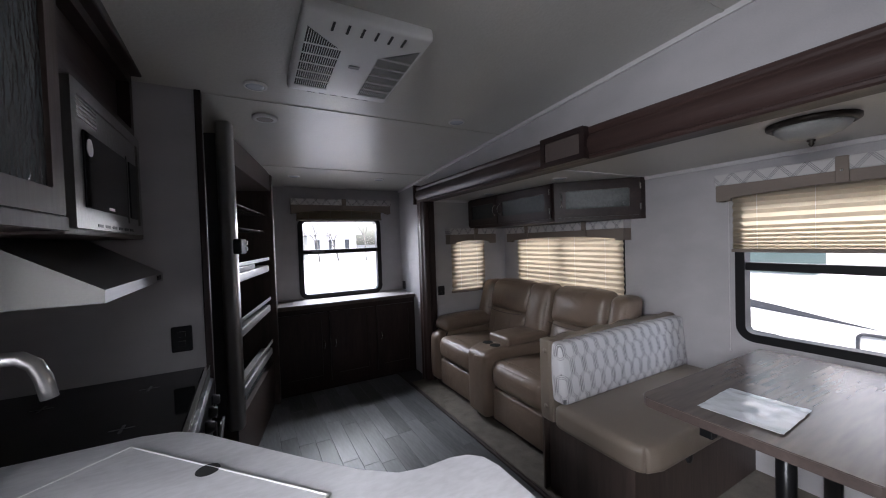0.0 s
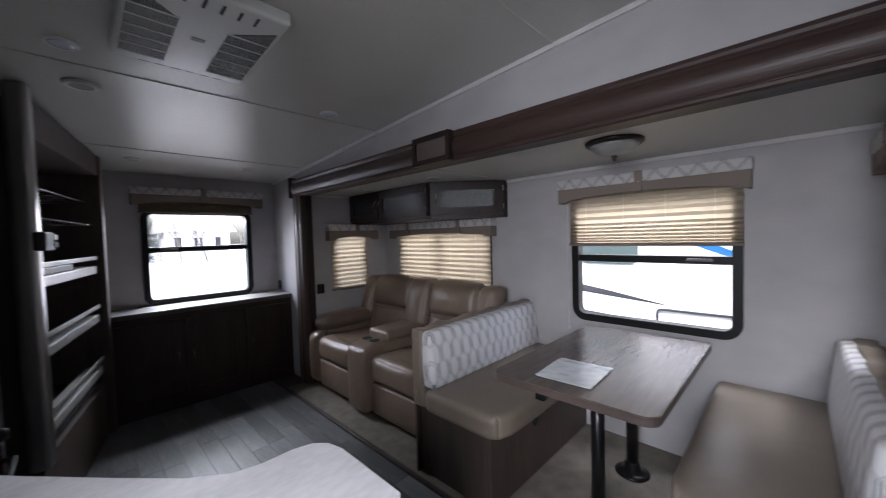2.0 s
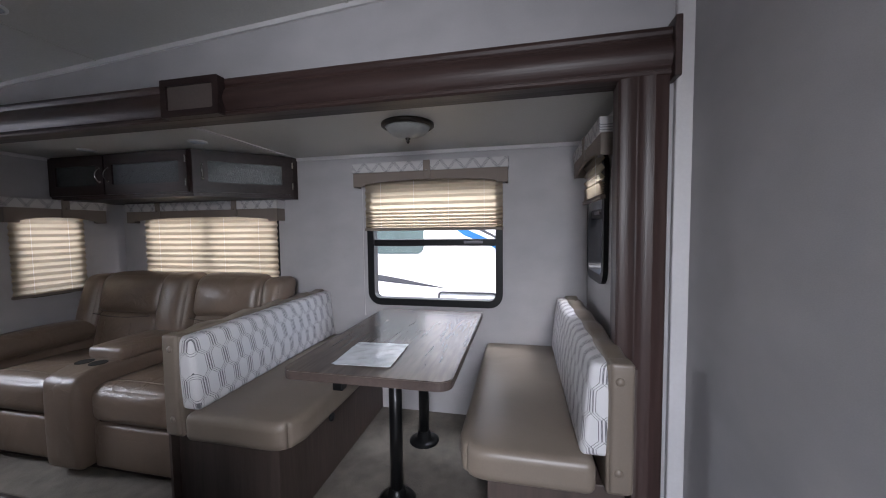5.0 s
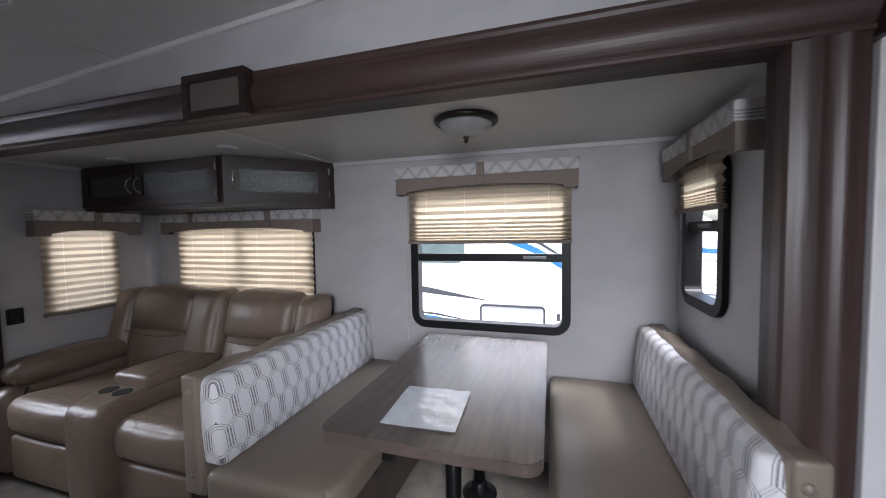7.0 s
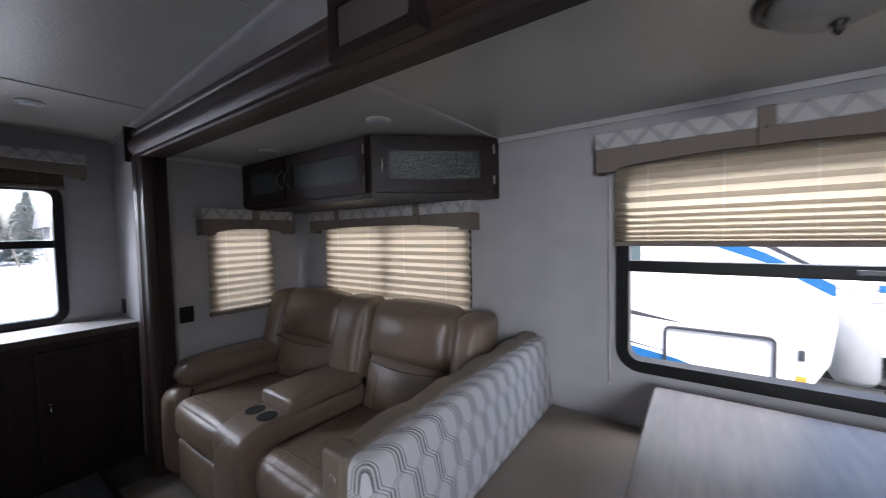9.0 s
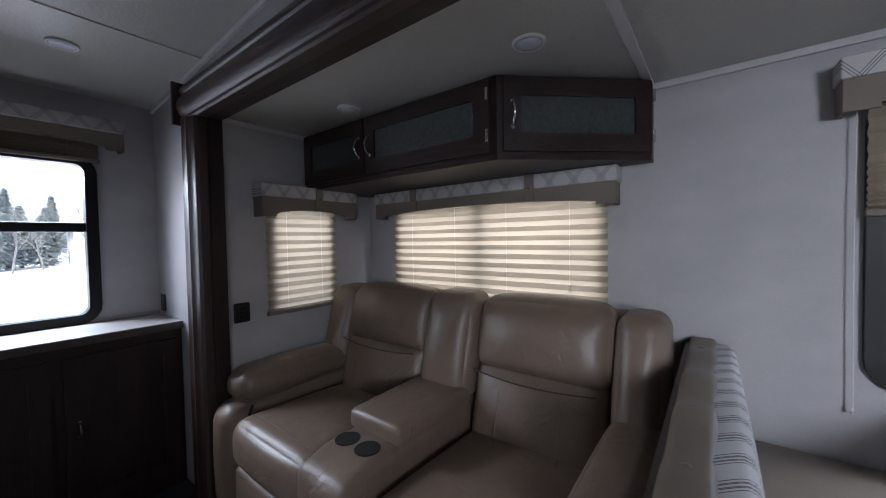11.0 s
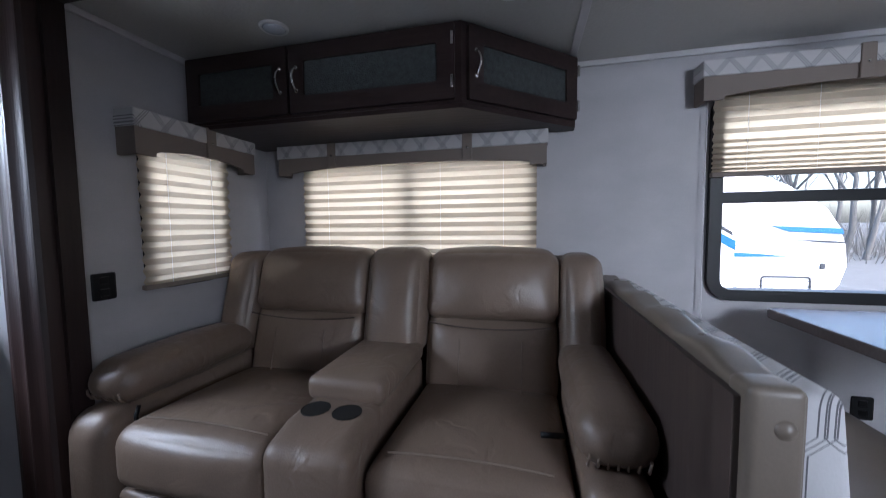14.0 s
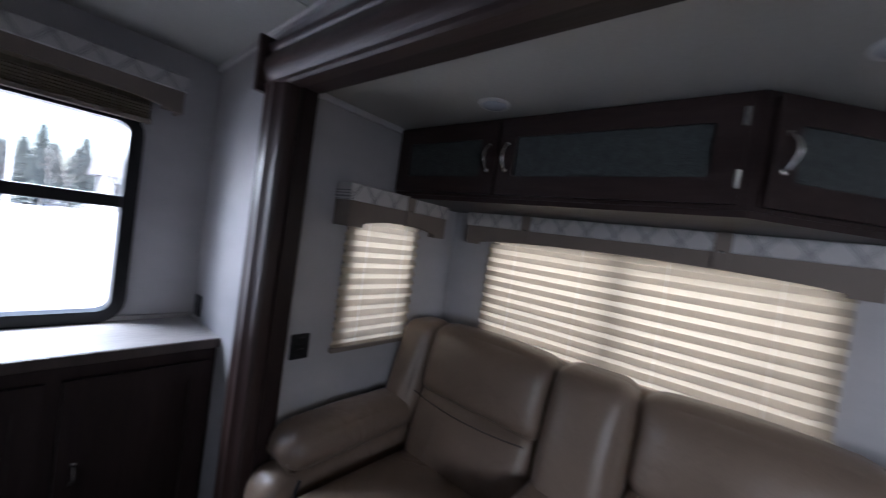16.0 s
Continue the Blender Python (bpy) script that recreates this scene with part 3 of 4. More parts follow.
for y0, y1 in ((2.388, 2.925), (1.640, 2.140)):
    yc, hw = (y0 + y1) / 2, (y1 - y0) / 2
    part("seat_cushion", cushion(1.405, 2.02, y0, y1, 0.285, 0.475, 0.055, (0.018, 0.0, 0.028), warp=lambda p: Vector((p.x, p.y, p.z - 0.045 * max(0.0, (p.x - 1.5)) + (0.02 * (1.5 - p.x) if p.x < 1.5 else 0))), n=9), LEATHER, sofa, smooth=True)
    part("footrest_panel", cushion(1.418, 1.47, y0 + 0.004, y1 - 0.004, 0.055, 0.283, 0.02, (0.012, 0, 0), n=6), LEATHER, sofa, smooth=True)
    part("lumbar_cushion", cushion(1.93, 2.06, y0 + 0.004, y1 - 0.004, 0.40, 0.715, 0.055, (0.045, 0.004, 0.0), warp=lean(0.26), n=9), LEATHER, sofa, smooth=True)
    part("head_cushion", cushion(1.915, 2.07, y0 - 0.004, y1 + 0.004, 0.675, 0.945, 0.06, (0.05, 0.006, 0.004), warp=crown(0.012, yc, hw), n=9), LEATHER, sofa, smooth=True)
    part("lumbar_fold_shade", rod([(1.885 + 0.26 * 0.235 - 0.014 + 0.02 * abs((y - yc) / hw) ** 2, y, 0.690 - 0.016 * (1 - ((y - yc) / hw) ** 2)) for y in [y0 + 0.03 + (y1 - y0 - 0.06) * k / 14 for k in range(15)]], 0.003, 6), FOLD_SHADE, sofa, "dark rod painting the shade in the fold under the head cushion")
    part("seat_stitching", rod([(1.475, y, 0.478 + 0.014 * (1 - ((y - yc) / hw) ** 2)) for y in [y0 + 0.05 + (y1 - y0 - 0.1) * k / 12 for k in range(13)]], 0.0025, 5), mat("tan_thread", (0.20, 0.155, 0.12), 0.7), sofa)
THREAD = mat("tan_seam", (0.18, 0.138, 0.106), 0.7)
for yc in (2.655, 1.89):
    for dy in (-0.12, 0.10):
        part("lumbar_stitch", rod([(1.875 + 0.26 * (z - 0.45) - 0.006, yc + dy, z) for z in (0.47, 0.53, 0.59, 0.64)], 0.002, 5), THREAD, sofa)
part("back_shell", cushion(2.05, 2.16, 1.52, 3.09, 0.10, 0.92, 0.05, warp=lean(0.2), n=5), LEATHER, sofa, smooth=True)
for y0, y1 in ((2.93, 3.085), (1.490, 1.632)):
    part("wing", cushion(1.90, 2.09, y0, y1, 0.50, 0.935, 0.05, (0.02, 0.01, 0), warp=lean(0.27), n=6), LEATHER, sofa, smooth=True)
part("console_back", cushion(1.88, 2.06, 2.145, 2.384, 0.54, 0.958, 0.055, (0.03, 0.008, 0), warp=lean(0.26), n=7), LEATHER, sofa, smooth=True)
part("base", box(1.46, 2.12, 1.49, 3.09, 0.018, 0.30), DARK, sofa)


def slope(p):
    return Vector((p.x, p.y, p.z - (0.30 * max(0.0, 1.47 - p.x) if p.z > 0.3 else 0)))


con = part("console", cushion(1.365, 2.0, 2.148, 2.380, 0.055, 0.545, 0.034, (0.015, 0.0, 0.004), warp=slope, n=8), LEATHER, sofa, smooth=True)
# Near-black discs paint the dark hollow of each cup; no recess is cut.
CUP = plain("cup_hollow_shade", (0.004, 0.004, 0.004), 0.7)
for y in (2.316, 2.222):
    cup = part("cup_holder", lathe([(0.040, -0.012), (0.040, 0.0015), (0.0385, 0.0022), (0.037, 0.0012), (0.001, 0.001)], (1.517, y, 0.5475), n=28), CUP, con, "round cup holder, its hollow painted as a flat black disc")
part("console_lid", cushion(1.575, 1.98, 2.142, 2.388, 0.535, 0.606, 0.024, (0, 0, 0.012), n=6), LEATHER, sofa, smooth=True)
for y0, y1 in ((2.932, 3.105), (1.474, 1.640)):
    part("arm_base", cushion(1.40, 2.05, y0 + 0.01, y1 - 0.005, 0.055, 0.508, 0.055, (0.01, 0.0, 0.0), warp=slope, n=7), LEATHER, sofa, smooth=True)
    part("arm_pad", cushion(1.465, 2.02, y0 - 0.006, y1 + 0.004, 0.502, 0.632, 0.06, (0.012, 0.006, 0.014), n=8), LEATHER, sofa, smooth=True)
    for k in range(7):
        y = y0 + 0.022 + (y1 - y0 - 0.044) * k / 6
        part("gather", rod([(1.466, y, 0.548), (1.468, y + 0.002, 0.532), (1.478, y + 0.001, 0.516), (1.496, y, 0.508)], 0.0035, 6), LEATHER, sofa, smooth=True)
part("recline_lever", rod([(1.50, 2.925, 0.50), (1.485, 2.92, 0.47), (1.49, 2.918, 0.44), (1.515, 2.922, 0.43)], 0.006, 8), BLACK, sofa, "black plastic lever", smooth=True)
part("recline_lever", rod([(1.62, 1.655, 0.494), (1.61, 1.685, 0.498), (1.605, 1.715, 0.499)], 0.008, 8), BLACK, sofa, "black strap lever", smooth=True)


# ---- dinette ----
def bench(name, back_y, seat_y, wall_side, label):
    """Bench seat: wood box, thick seat cushion, patterned backrest with a buttoned taupe shell."""
    s = 1 if wall_side > 0 else -1
    b = thing(name, (1.8, (back_y + seat_y) / 2, 0.018), label, "bench", "dinette benches")
    y0, y1 = sorted((seat_y + s * 0.10, back_y + s * 0.115))
    part("base", box(1.275, XS - 0.005, y0, y1, 0.018, 0.405, 0.003), BROWNV, b, "dark brown wood-grain box")
    c0, c1 = sorted((seat_y, back_y + s * 0.02))
    r = 0.10

    def round_corner(p):
        e = p.y - seat_y if s > 0 else seat_y - p.y
        if p.x < 1.21 + r and e < r:
            d = Vector((1.21 + r - p.x, r - e))
            m = max(d.x, d.y)
            if m > 0 and d.length > 1e-6:
                d = d * (m / d.length)
                return Vector((1.21 + r - d.x, seat_y + s * (r - d.y), p.z))
        return p
    part("seat", cushion(1.21, XS - 0.005, c0, c1, 0.402, 0.515, 0.03, (0, 0, 0.012), warp=round_corner, n=14), SEAT, b, smooth=True)
    f0, f1 = sorted((back_y - s * 0.028, back_y + s * 0.06))
    part("backrest", cushion(1.246, XS - 0.01, f0, f1, 0.512, 0.812, 0.020, (0.006, 0.012, 0.004), warp=lambda p: Vector((p.x, p.y + s * 0.10 * (p.z - 0.5), p.z)), n=9), LATTICE, b, "white cloth with grey wavy lattice", smooth=True)
    g0, g1 = sorted((back_y + s * 0.05, back_y + s * 0.125))
    shell = part("back_shell", cushion(1.238, XS - 0.01, g0, g1, 0.40, 0.822, 0.014, (0, 0, 0.006), n=16, warp=lambda p: Vector((p.x, p.y, p.z + (0.008 * math.sin(p.x * 26.2 + 2.4) if p.z > 0.8 else 0)))), SEAT, b, smooth=True)
    part("end_flap", cushion(1.230, 1.290, *sorted((back_y + s * 0.058, back_y + s * 0.128)), 0.41, 0.822, 0.012, (0.004, 0, 0), n=4), SEAT, b, smooth=True)
    w0, w1 = sorted((back_y + s * 0.126, back_y + s * 0.138))
    part("back_panel", box(1.25, XS - 0.01, w0, w1, 0.018, 0.80), BROWNV, b)
    for x in (1.46, 1.70, 1.94, 2.18):
        part("button", lathe([(0.0005, 0.004), (0.008, 0.002), (0.010, -0.003)], (x, back_y + s * 0.09, 0.826), n=12), SEAT, shell, smooth=True)
    for z in (0.765, 0.48):
        part("button", lathe([(0.0005, -0.008), (0.012, -0.005), (0.016, 0.002)], (1.230, back_y + s * 0.085, z), "x", 12), SEAT, shell, smooth=True)
    return b


bench("dinette_bench", 1.325, 0.865, 1, "dinette bench with beige vinyl seat and lattice-patterned back, beside the sofa")
bench("dinette_bench", -0.165, 0.255, -1, "dinette bench with beige vinyl seat against the front wall")
for b in [o for o in bpy.data.objects if o.name.startswith("dinette_bench")][:1]:
    part("latch_knob", lathe([(0.020, 0.0), (0.022, -0.006), (0.018, -0.014), (0.001, -0.016)], (1.64, 0.951, 0.32), "y", 18), BLACK, b, "round black latch knob", smooth=True)
table = thing("dinette_table", (1.75, 0.56, 0.018), "grey-brown wood-grain dinette table on two black legs", "table")


def table_outline(g):
    pts = []
    for cx, cy, s, r in ((2.215, 0.90, 0, 0.02), (1.205, 0.90, 90, 0.05), (1.205, 0.265, 180, 0.05), (2.215, 0.265, 270, 0.02)):
        r -= g
        ox = cx - r - g if s in (0, 270) else cx + r + g
        oy = cy - r - g if s in (0, 90) else cy + r + g
        pts += [(ox + r * math.cos(radians(s + 15 * k)), oy + r * math.sin(radians(s + 15 * k))) for k in range(7)]
    return pts


top = part("tabletop", prism(table_outline(0.0025), "z", 0.697, 0.731), TABLE, table)
part("edge_band", prism(table_outline(0), "z", 0.700, 0.728), TABLE_EDGE, table)
for x in (1.555, 2.02):
    leg = part("leg", rod([(x, 0.585, 0.03), (x, 0.585, 0.694)], 0.029, 20), BLACKM, table, smooth=True)
    part("foot", lathe([(0.085, 0.0), (0.085, 0.006), (0.07, 0.014), (0.042, 0.022), (0.034, 0.06), (0.03, 0.062)], (x, 0.585, 0.018), n=28), BLACKM, leg, smooth=True)
    part("socket", lathe([(0.03, -0.03), (0.05, -0.02), (0.085, -0.006), (0.085, 0)], (x, 0.585, 0.697), n=24), BLACKM, leg, smooth=True)
part("fold_latch", box(1.225, 1.26, 0.66, 0.70, 0.661, 0.697, 0.004), BLACKM, table)
sheet = thing("paper_in_sleeve", (1.41, 0.62, 0.731), "white printed sheet in a crinkled clear plastic sleeve on the table", "paper")
rot = Matrix.Translation((1.413, 0.623, 0)) @ Matrix.Rotation(radians(2.5), 4, "Z")
bm = box(-0.122, 0.122, -0.106, 0.106, 0.7315, 0.7325)
bmesh.ops.transform(bm, matrix=rot, verts=bm.verts)
part("page", bm, PAPER, sheet)
bm = bmesh.new()
nx, ny = 28, 22
grid = [[bm.verts.new(rot @ Vector((-0.130 + 0.260 * i / nx, -0.114 + 0.228 * j / ny, 0.7345 + 0.0035 * (0.5 + noise.noise(Vector((i * 0.24, j * 0.24, 3)))) + 0.0025 * abs(noise.noise(Vector((i * 0.6, j * 0.6, 8))))))) for j in range(ny + 1)] for i in range(nx + 1)]
for i in range(nx):
    for j in range(ny):
        bm.faces.new((grid[i][j], grid[i + 1][j], grid[i + 1][j + 1], grid[i][j + 1]))
part("sleeve", bm, PLASTIC, sheet, "glossy crinkled clear plastic", smooth=True)


# ---- cabinets ----
def local(p0, p1):
    """A frame along a front: s from p0 to p1, d out of the front to the room, z up."""
    a, b = Vector((*p0, 0)), Vector((*p1, 0))
    s = (b - a).normalized()
    d = s.cross(Vector((0, 0, 1)))
    m = Matrix((s, d, (0, 0, 1))).transposed().to_4x4()
    m.translation = a
    return m, (b - a).length


def put(bm, m):
    bmesh.ops.transform(bm, matrix=m, verts=bm.verts)
    return bm


def pull(m, s, z0, z1, parent, d=0.018, flat=False):
    """A bowed bar handle, upright."""
    zc, h = (z0 + z1) / 2, (z1 - z0) / 2
    path = [(s, d + 0.026 * (1 - (k / 5 - 1) ** 2), zc + h * (k / 5 - 1)) for k in range(11)]
    bm = rod(path, 0.0042, 8)
    for z in (z0, z1):
        lathe([(0.008, 0.0), (0.008, 0.004), (0.005, 0.007)], (s, d - 0.004, z), "y", 10, bm=bm)
    part("handle", put(bm, m), CHROME, parent, "bowed satin nickel handle", smooth=True)


def framed_door(m, s0, s1, z0, z1, parent, material, pane, rail=0.055, handle=None, hinges=()):
    """A five-piece door: stiles and rails round a recessed panel or pane."""
    bm = ring(s0, s1, z0, z1, rail, 0.004, "y", 0.001, 0.019)
    d = part("door", put(bm, m), material, parent)
    part("door_panel", put(box(s0 + rail - 0.004, s1 - rail + 0.004, 0.002, 0.010, z0 + rail - 0.004, z1 - rail + 0.004), m), pane, d)
    if handle:
        pull(m, handle[0], handle[1], handle[2], d, 0.019)
    for s, z in hinges:
        part("hinge", put(box(s - 0.005, s + 0.005, 0.018, 0.024, z - 0.022, z + 0.022, 0.002), m), CHROME, d, "small nickel hinge")
    return d


oc = thing("overhead_cabinet", (2.1, 2.4, 1.449), "dark wood overhead cabinet with frosted glass doors and an angled end", "cabinet")
shape = [(2.340, YE - 0.004), (1.90, YE - 0.004), (1.90, 1.972), (2.288, 1.562), (2.340, 1.562)]
part("body", prism(shape, "z", 1.465, 1.733), DARK, oc)
part("bottom_board", prism([(x + (0.004 if x < 2 else 0), y) for x, y in shape], "z", 1.449, 1.4649), DARK, oc)
m, w = local((1.90, YE - 0.01), (1.90, 1.978))
framed_door(m, 0.01, 0.475, 1.475, 1.722, oc, DARK, OHGLASS, 0.06, (0.445, 1.555, 1.64))
framed_door(m, 0.485, w - 0.015, 1.475, 1.722, oc, DARK, OHGLASS, 0.06, (0.515, 1.555, 1.64), [(w - 0.022, 1.53), (w - 0.022, 1.67)])
m, w = local((1.90, 1.972), (2.288, 1.562))
framed_door(m, 0.02, w - 0.012, 1.475, 1.722, oc, DARK, OHGLASS, 0.06, (0.05, 1.555, 1.64), [(w - 0.006, 1.53), (w - 0.006, 1.67)])

rc = thing("rear_cabinet", (0.75, 3.62, 0), "low dark wood cabinet run with three doors under the rear window", "cabinet")
part("body", box(0.105, 1.425, 3.485, 3.818, 0.0, 0.775), DARKV, rc)
m, w = local((0.11, 3.485), (1.425, 3.485))
for a, b, hs in ((0.02, 0.44, 0.40), (0.455, 0.87, 0.50), (0.905, 1.295, 0.945)):
    framed_door(m, a, b, 0.08, 0.72, rc, DARKV, DARKV, 0.06, (hs, 0.39, 0.45))
rt = thing("rear_countertop", (0.75, 3.62, 0.775), "pale wood-grain countertop under the rear window", "countertop")
part("slab", box(0.102, 1.427, 3.470, 3.818, 0.777, 0.803, 0.003), REARTOP, rt)
part("front_edge", box(0.102, 1.427, 3.458, 3.4695, 0.768, 0.803, 0.004), BROWNV, rt)
part("back_lip", box(0.102, 1.427, 3.806, 3.819, 0.803, 0.822, 0.003), REARTOP, rt)

# open refrigerator in its wood surround
P, Q = (-0.160, 2.30), (0.100, 3.455)
m, w = local(P, Q)
fr = thing("refrigerator", (-0.3, 2.8, 0), "open refrigerator with its unlit inside painted dark, shelves and steel door edge", "refrigerator")
# Liner colour is near black to paint the unlit inside.
INSIDE_SHADE = mat("fridge_liner_shade", (0.05, 0.05, 0.052), 0.5)
BIN = mat("door_bin", (0.34, 0.33, 0.32), 0.35, vary=0.1)
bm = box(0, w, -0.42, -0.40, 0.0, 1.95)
part("back_liner", put(bm, m), INSIDE_SHADE, fr)
part("side_liner", put(box(0.0, 0.02, -0.40, 0.0, 0.0, 1.95), m), INSIDE_SHADE, fr)
part("surround_stile", put(box(w - 0.06, w, -0.42, 0.03, 0.0, 1.95, 0.003), m), BROWNV, fr, "grey-brown wood stile")
part("surround_rail", put(box(0.02, w - 0.06, -0.40, 0.02, 1.80, 1.95, 0.003), m), BROWNV, fr, "grey-brown wood rail")
part("door_edge", put(cushion(-0.075, -0.002, -0.03, 0.045, 0.37, 2.0, 0.02, n=5), m), STEEL, fr, "brushed steel door edge", smooth=True)
lat = part("latch", put(box(-0.085, 0.03, 0.035, 0.075, 1.305, 1.385, 0.008), m), BLACK, fr, "black door latch")
for z in (1.32, 1.352):
    part("latch_tab", put(box(0.005, 0.028, 0.076, 0.082, z, z + 0.022, 0.002), m), WHITE, lat)
for z, h in ((1.46, 0.012), (1.60, 0.012)):
    rail = part("wire_shelf", put(rod([(0.03, -0.02, z), (w - 0.08, -0.02, z)], 0.004, 6), m), CHROME, fr)
    for k in range(9):
        q = 0.03 + k * (w - 0.13) / 8
        part("wire", put(rod([(q, -0.38, z), (q, -0.02, z)], 0.003, 6), m), CHROME, rail)
for z in (1.13, 0.80, 0.44):
    b = part("shelf_bin", put(box(0.03, w - 0.08, -0.10, -0.01, z, z + 0.055, 0.008), m), BIN, fr)
    part("bin_rail", put(box(0.03, w - 0.08, -0.012, -0.004, z + 0.095, z + 0.12, 0.003), m), BIN, fr)
part("ice_tray", put(box(0.15, 0.62, -0.09, -0.012, 1.186, 1.222, 0.006), m), BLACK, fr, "black tray with a chrome clip")
part("drawer_lid", put(box(0.04, w - 0.09, -0.38, -0.02, 0.40, 0.415), m), TEXGLASS, fr)
part("kick_board", put(box(0.0, w - 0.06, -0.40, -0.01, 0.0, 0.36), m), BROWNV, fr)
bm = box(-0.257, -0.231, 1.94, 1.995, 0, 2.032, 0.004)
tagged(part("partition_trim", bm, DARKV), "dark wood edge strip on the partition", "trim", kind="structure")

# ---- kitchen ----
CZ = 0.89
kc = thing("kitchen_counter", (-0.4, 0.5, CZ), "pale marbled laminate kitchen countertop with a rounded peninsula", "countertop")
edge = [(XL, 0.44), (0.345, 0.44), (0.345, 0.63), (0.335, 0.67), (0.312, 0.693), (0.275, 0.703), (0.215, 0.702), (0.165, 0.714), (0.10, 0.765), (0.02, 0.855), (-0.113, 1.012), (-0.19, 1.105), (-0.25, 1.15), (-0.32, 1.168), (XL, 1.18)]
part("slab", prism(edge, "z", CZ - 0.035, CZ), COUNTER, kc)
lid = [(-0.36, 0.55), (-0.12, 0.55), (0.03, 0.715), (-0.327, 1.108), (-0.53, 0.952), (-0.53, 0.72)]
part("sink_cover", prism(lid, "z", CZ + 0.001, CZ + 0.006), COUNTER, kc)
bm = bmesh.new()
for a, b in zip(lid, lid[1:] + lid[:1]):
    rod([(*a, CZ + 0.004), (*b, CZ + 0.004)], 0.0035, 6, bm=bm)
part("cover_edge", bm, WHITE, kc)
# A flat near-black disc paints the notch's dark hollow on the cover.
part("finger_notch", lathe([(0.022, 0.0), (0.020, 0.001), (0.001, 0.0012)], (-0.165, 0.915, CZ + 0.006), n=20), plain("notch_hollow_shade", (0.01, 0.01, 0.01), 0.8), kc)
cab = thing("kitchen_base_cabinet", (-0.4, 0.5, 0), "dark wood kitchen base cabinet under the countertop", "cabinet")
part("body", prism([(XL, 0.46), (0.30, 0.46), (0.30, 0.64), (0.16, 0.675), (-0.03, 0.87), (-0.15, 1.02), (-0.26, 1.11), (XL, 1.15)], "z", 0.0, CZ - 0.036), DARKV, cab)
fa = thing("kitchen_faucet", (-0.60, 0.94, CZ), "tall brushed steel kitchen faucet with a squared spout", "faucet")
part("base", lathe([(0.03, 0), (0.03, 0.008), (0.022, 0.018), (0.018, 0.02)], (-0.60, 0.94, CZ), n=20), STEEL, fa, smooth=True)
path = [(-0.60, 0.94, CZ + 0.015), (-0.600, 0.940, 1.04), (-0.596, 0.940, 1.075), (-0.585, 0.941, 1.102), (-0.565, 0.942, 1.121), (-0.500, 0.945, 1.148), (-0.455, 0.947, 1.163), (-0.430, 0.948, 1.162), (-0.412, 0.949, 1.147), (-0.402, 0.949, 1.122), (-0.396, 0.950, 1.085)]
part("spout", rod(path, 0.0125, 14), STEEL, fa, smooth=True)
part("lever", rod([(-0.60, 0.94, CZ + 0.02), (-0.57, 0.92, CZ + 0.05), (-0.545, 0.905, CZ + 0.06)], 0.006, 8), STEEL, fa, smooth=True)
st = thing("gas_range", (-0.55, 1.56, 0), "black gas range with a glass cover and chrome front trim", "range")
part("body", box(XL + 0.01, -0.245, 1.19, 1.945, 0.0, 0.80), BLACK, st)
part("glass_cover", box(XL + 0.012, -0.262, 1.195, 1.942, 0.802, 0.822, 0.004), HOBGLASS, st, "glossy black glass cover")
part("front_trim", box(-0.258, -0.240, 1.19, 1.945, 0.775, 0.835, 0.004), CHROME, st)
part("control_panel", box(-0.247, -0.232, 1.20, 1.935, 0.655, 0.768, 0.004), BLACKM, st)
for k in range(5):
    part("knob", lathe([(0.020, 0.0), (0.022, 0.008), (0.017, 0.03), (0.001, 0.031)], (-0.234, 1.30 + 0.13 * k, 0.71), "x", 16), BLACK, st, smooth=True)
part("door_handle", rod([(-0.24, 1.26, 0.60), (-0.20, 1.26, 0.60), (-0.20, 1.88, 0.60), (-0.24, 1.88, 0.60)], 0.009, 10), CHROME, st, smooth=True)
GRID = plain("hob_mark", (0.03, 0.03, 0.032), 0.3)
for x, y in ((-0.70, 1.40), (-0.42, 1.42), (-0.70, 1.74), (-0.42, 1.76)):
    bm = box(x - 0.03, x + 0.03, y - 0.004, y + 0.004, 0.8215, 0.8228)
    box(x - 0.004, x + 0.004, y - 0.03, y + 0.03, 0.8215, 0.8226, bm=bm)
    part("burner_mark", bm, GRID, st)
XC = -0.455
uc = thing("wall_cabinet", (-0.68, 0.8, 1.39), "dark wood wall cabinet with textured glass doors", "cabinet")
part("body", box(XL + 0.002, XC, 0.24, 1.215, 1.392, 2.04), DARKV, uc)
m, w = local((XC, 0.24), (XC, 1.215))
for a, b, hs in ((0.01, 0.475, 0.445), (0.485, 0.945, 0.515)):
    framed_door(m, a, b, 1.425, 2.00, uc, BROWNV, TEXGLASS, 0.055, (hs, 1.44, 1.60))
part("bottom_rail", box(XC + 0.001, XC + 0.014, 0.24, 1.215, 1.392, 1.424, 0.002), BROWNV, uc)
part("crown", box(XL + 0.002, XC + 0.035, 0.24, 1.90, 2.03, 2.07, 0.006), DARK, uc)
mw = thing("microwave", (-0.68, 1.53, 1.38), "built-in dark steel microwave with a black window", "microwave")
part("body", box(XL + 0.002, XC + 0.004, 1.217, 1.945, 1.385, 1.775, 0.004), BROWNV, mw)
GREY = mat("microwave_grey", (0.16, 0.155, 0.15), 0.32, 0.6, vary=0.06)
part("trim_frame", ring(1.225, 1.84, 1.40, 1.765, 0.032, 0.006, "x", XC + 0.004, XC + 0.024), GREY, mw)
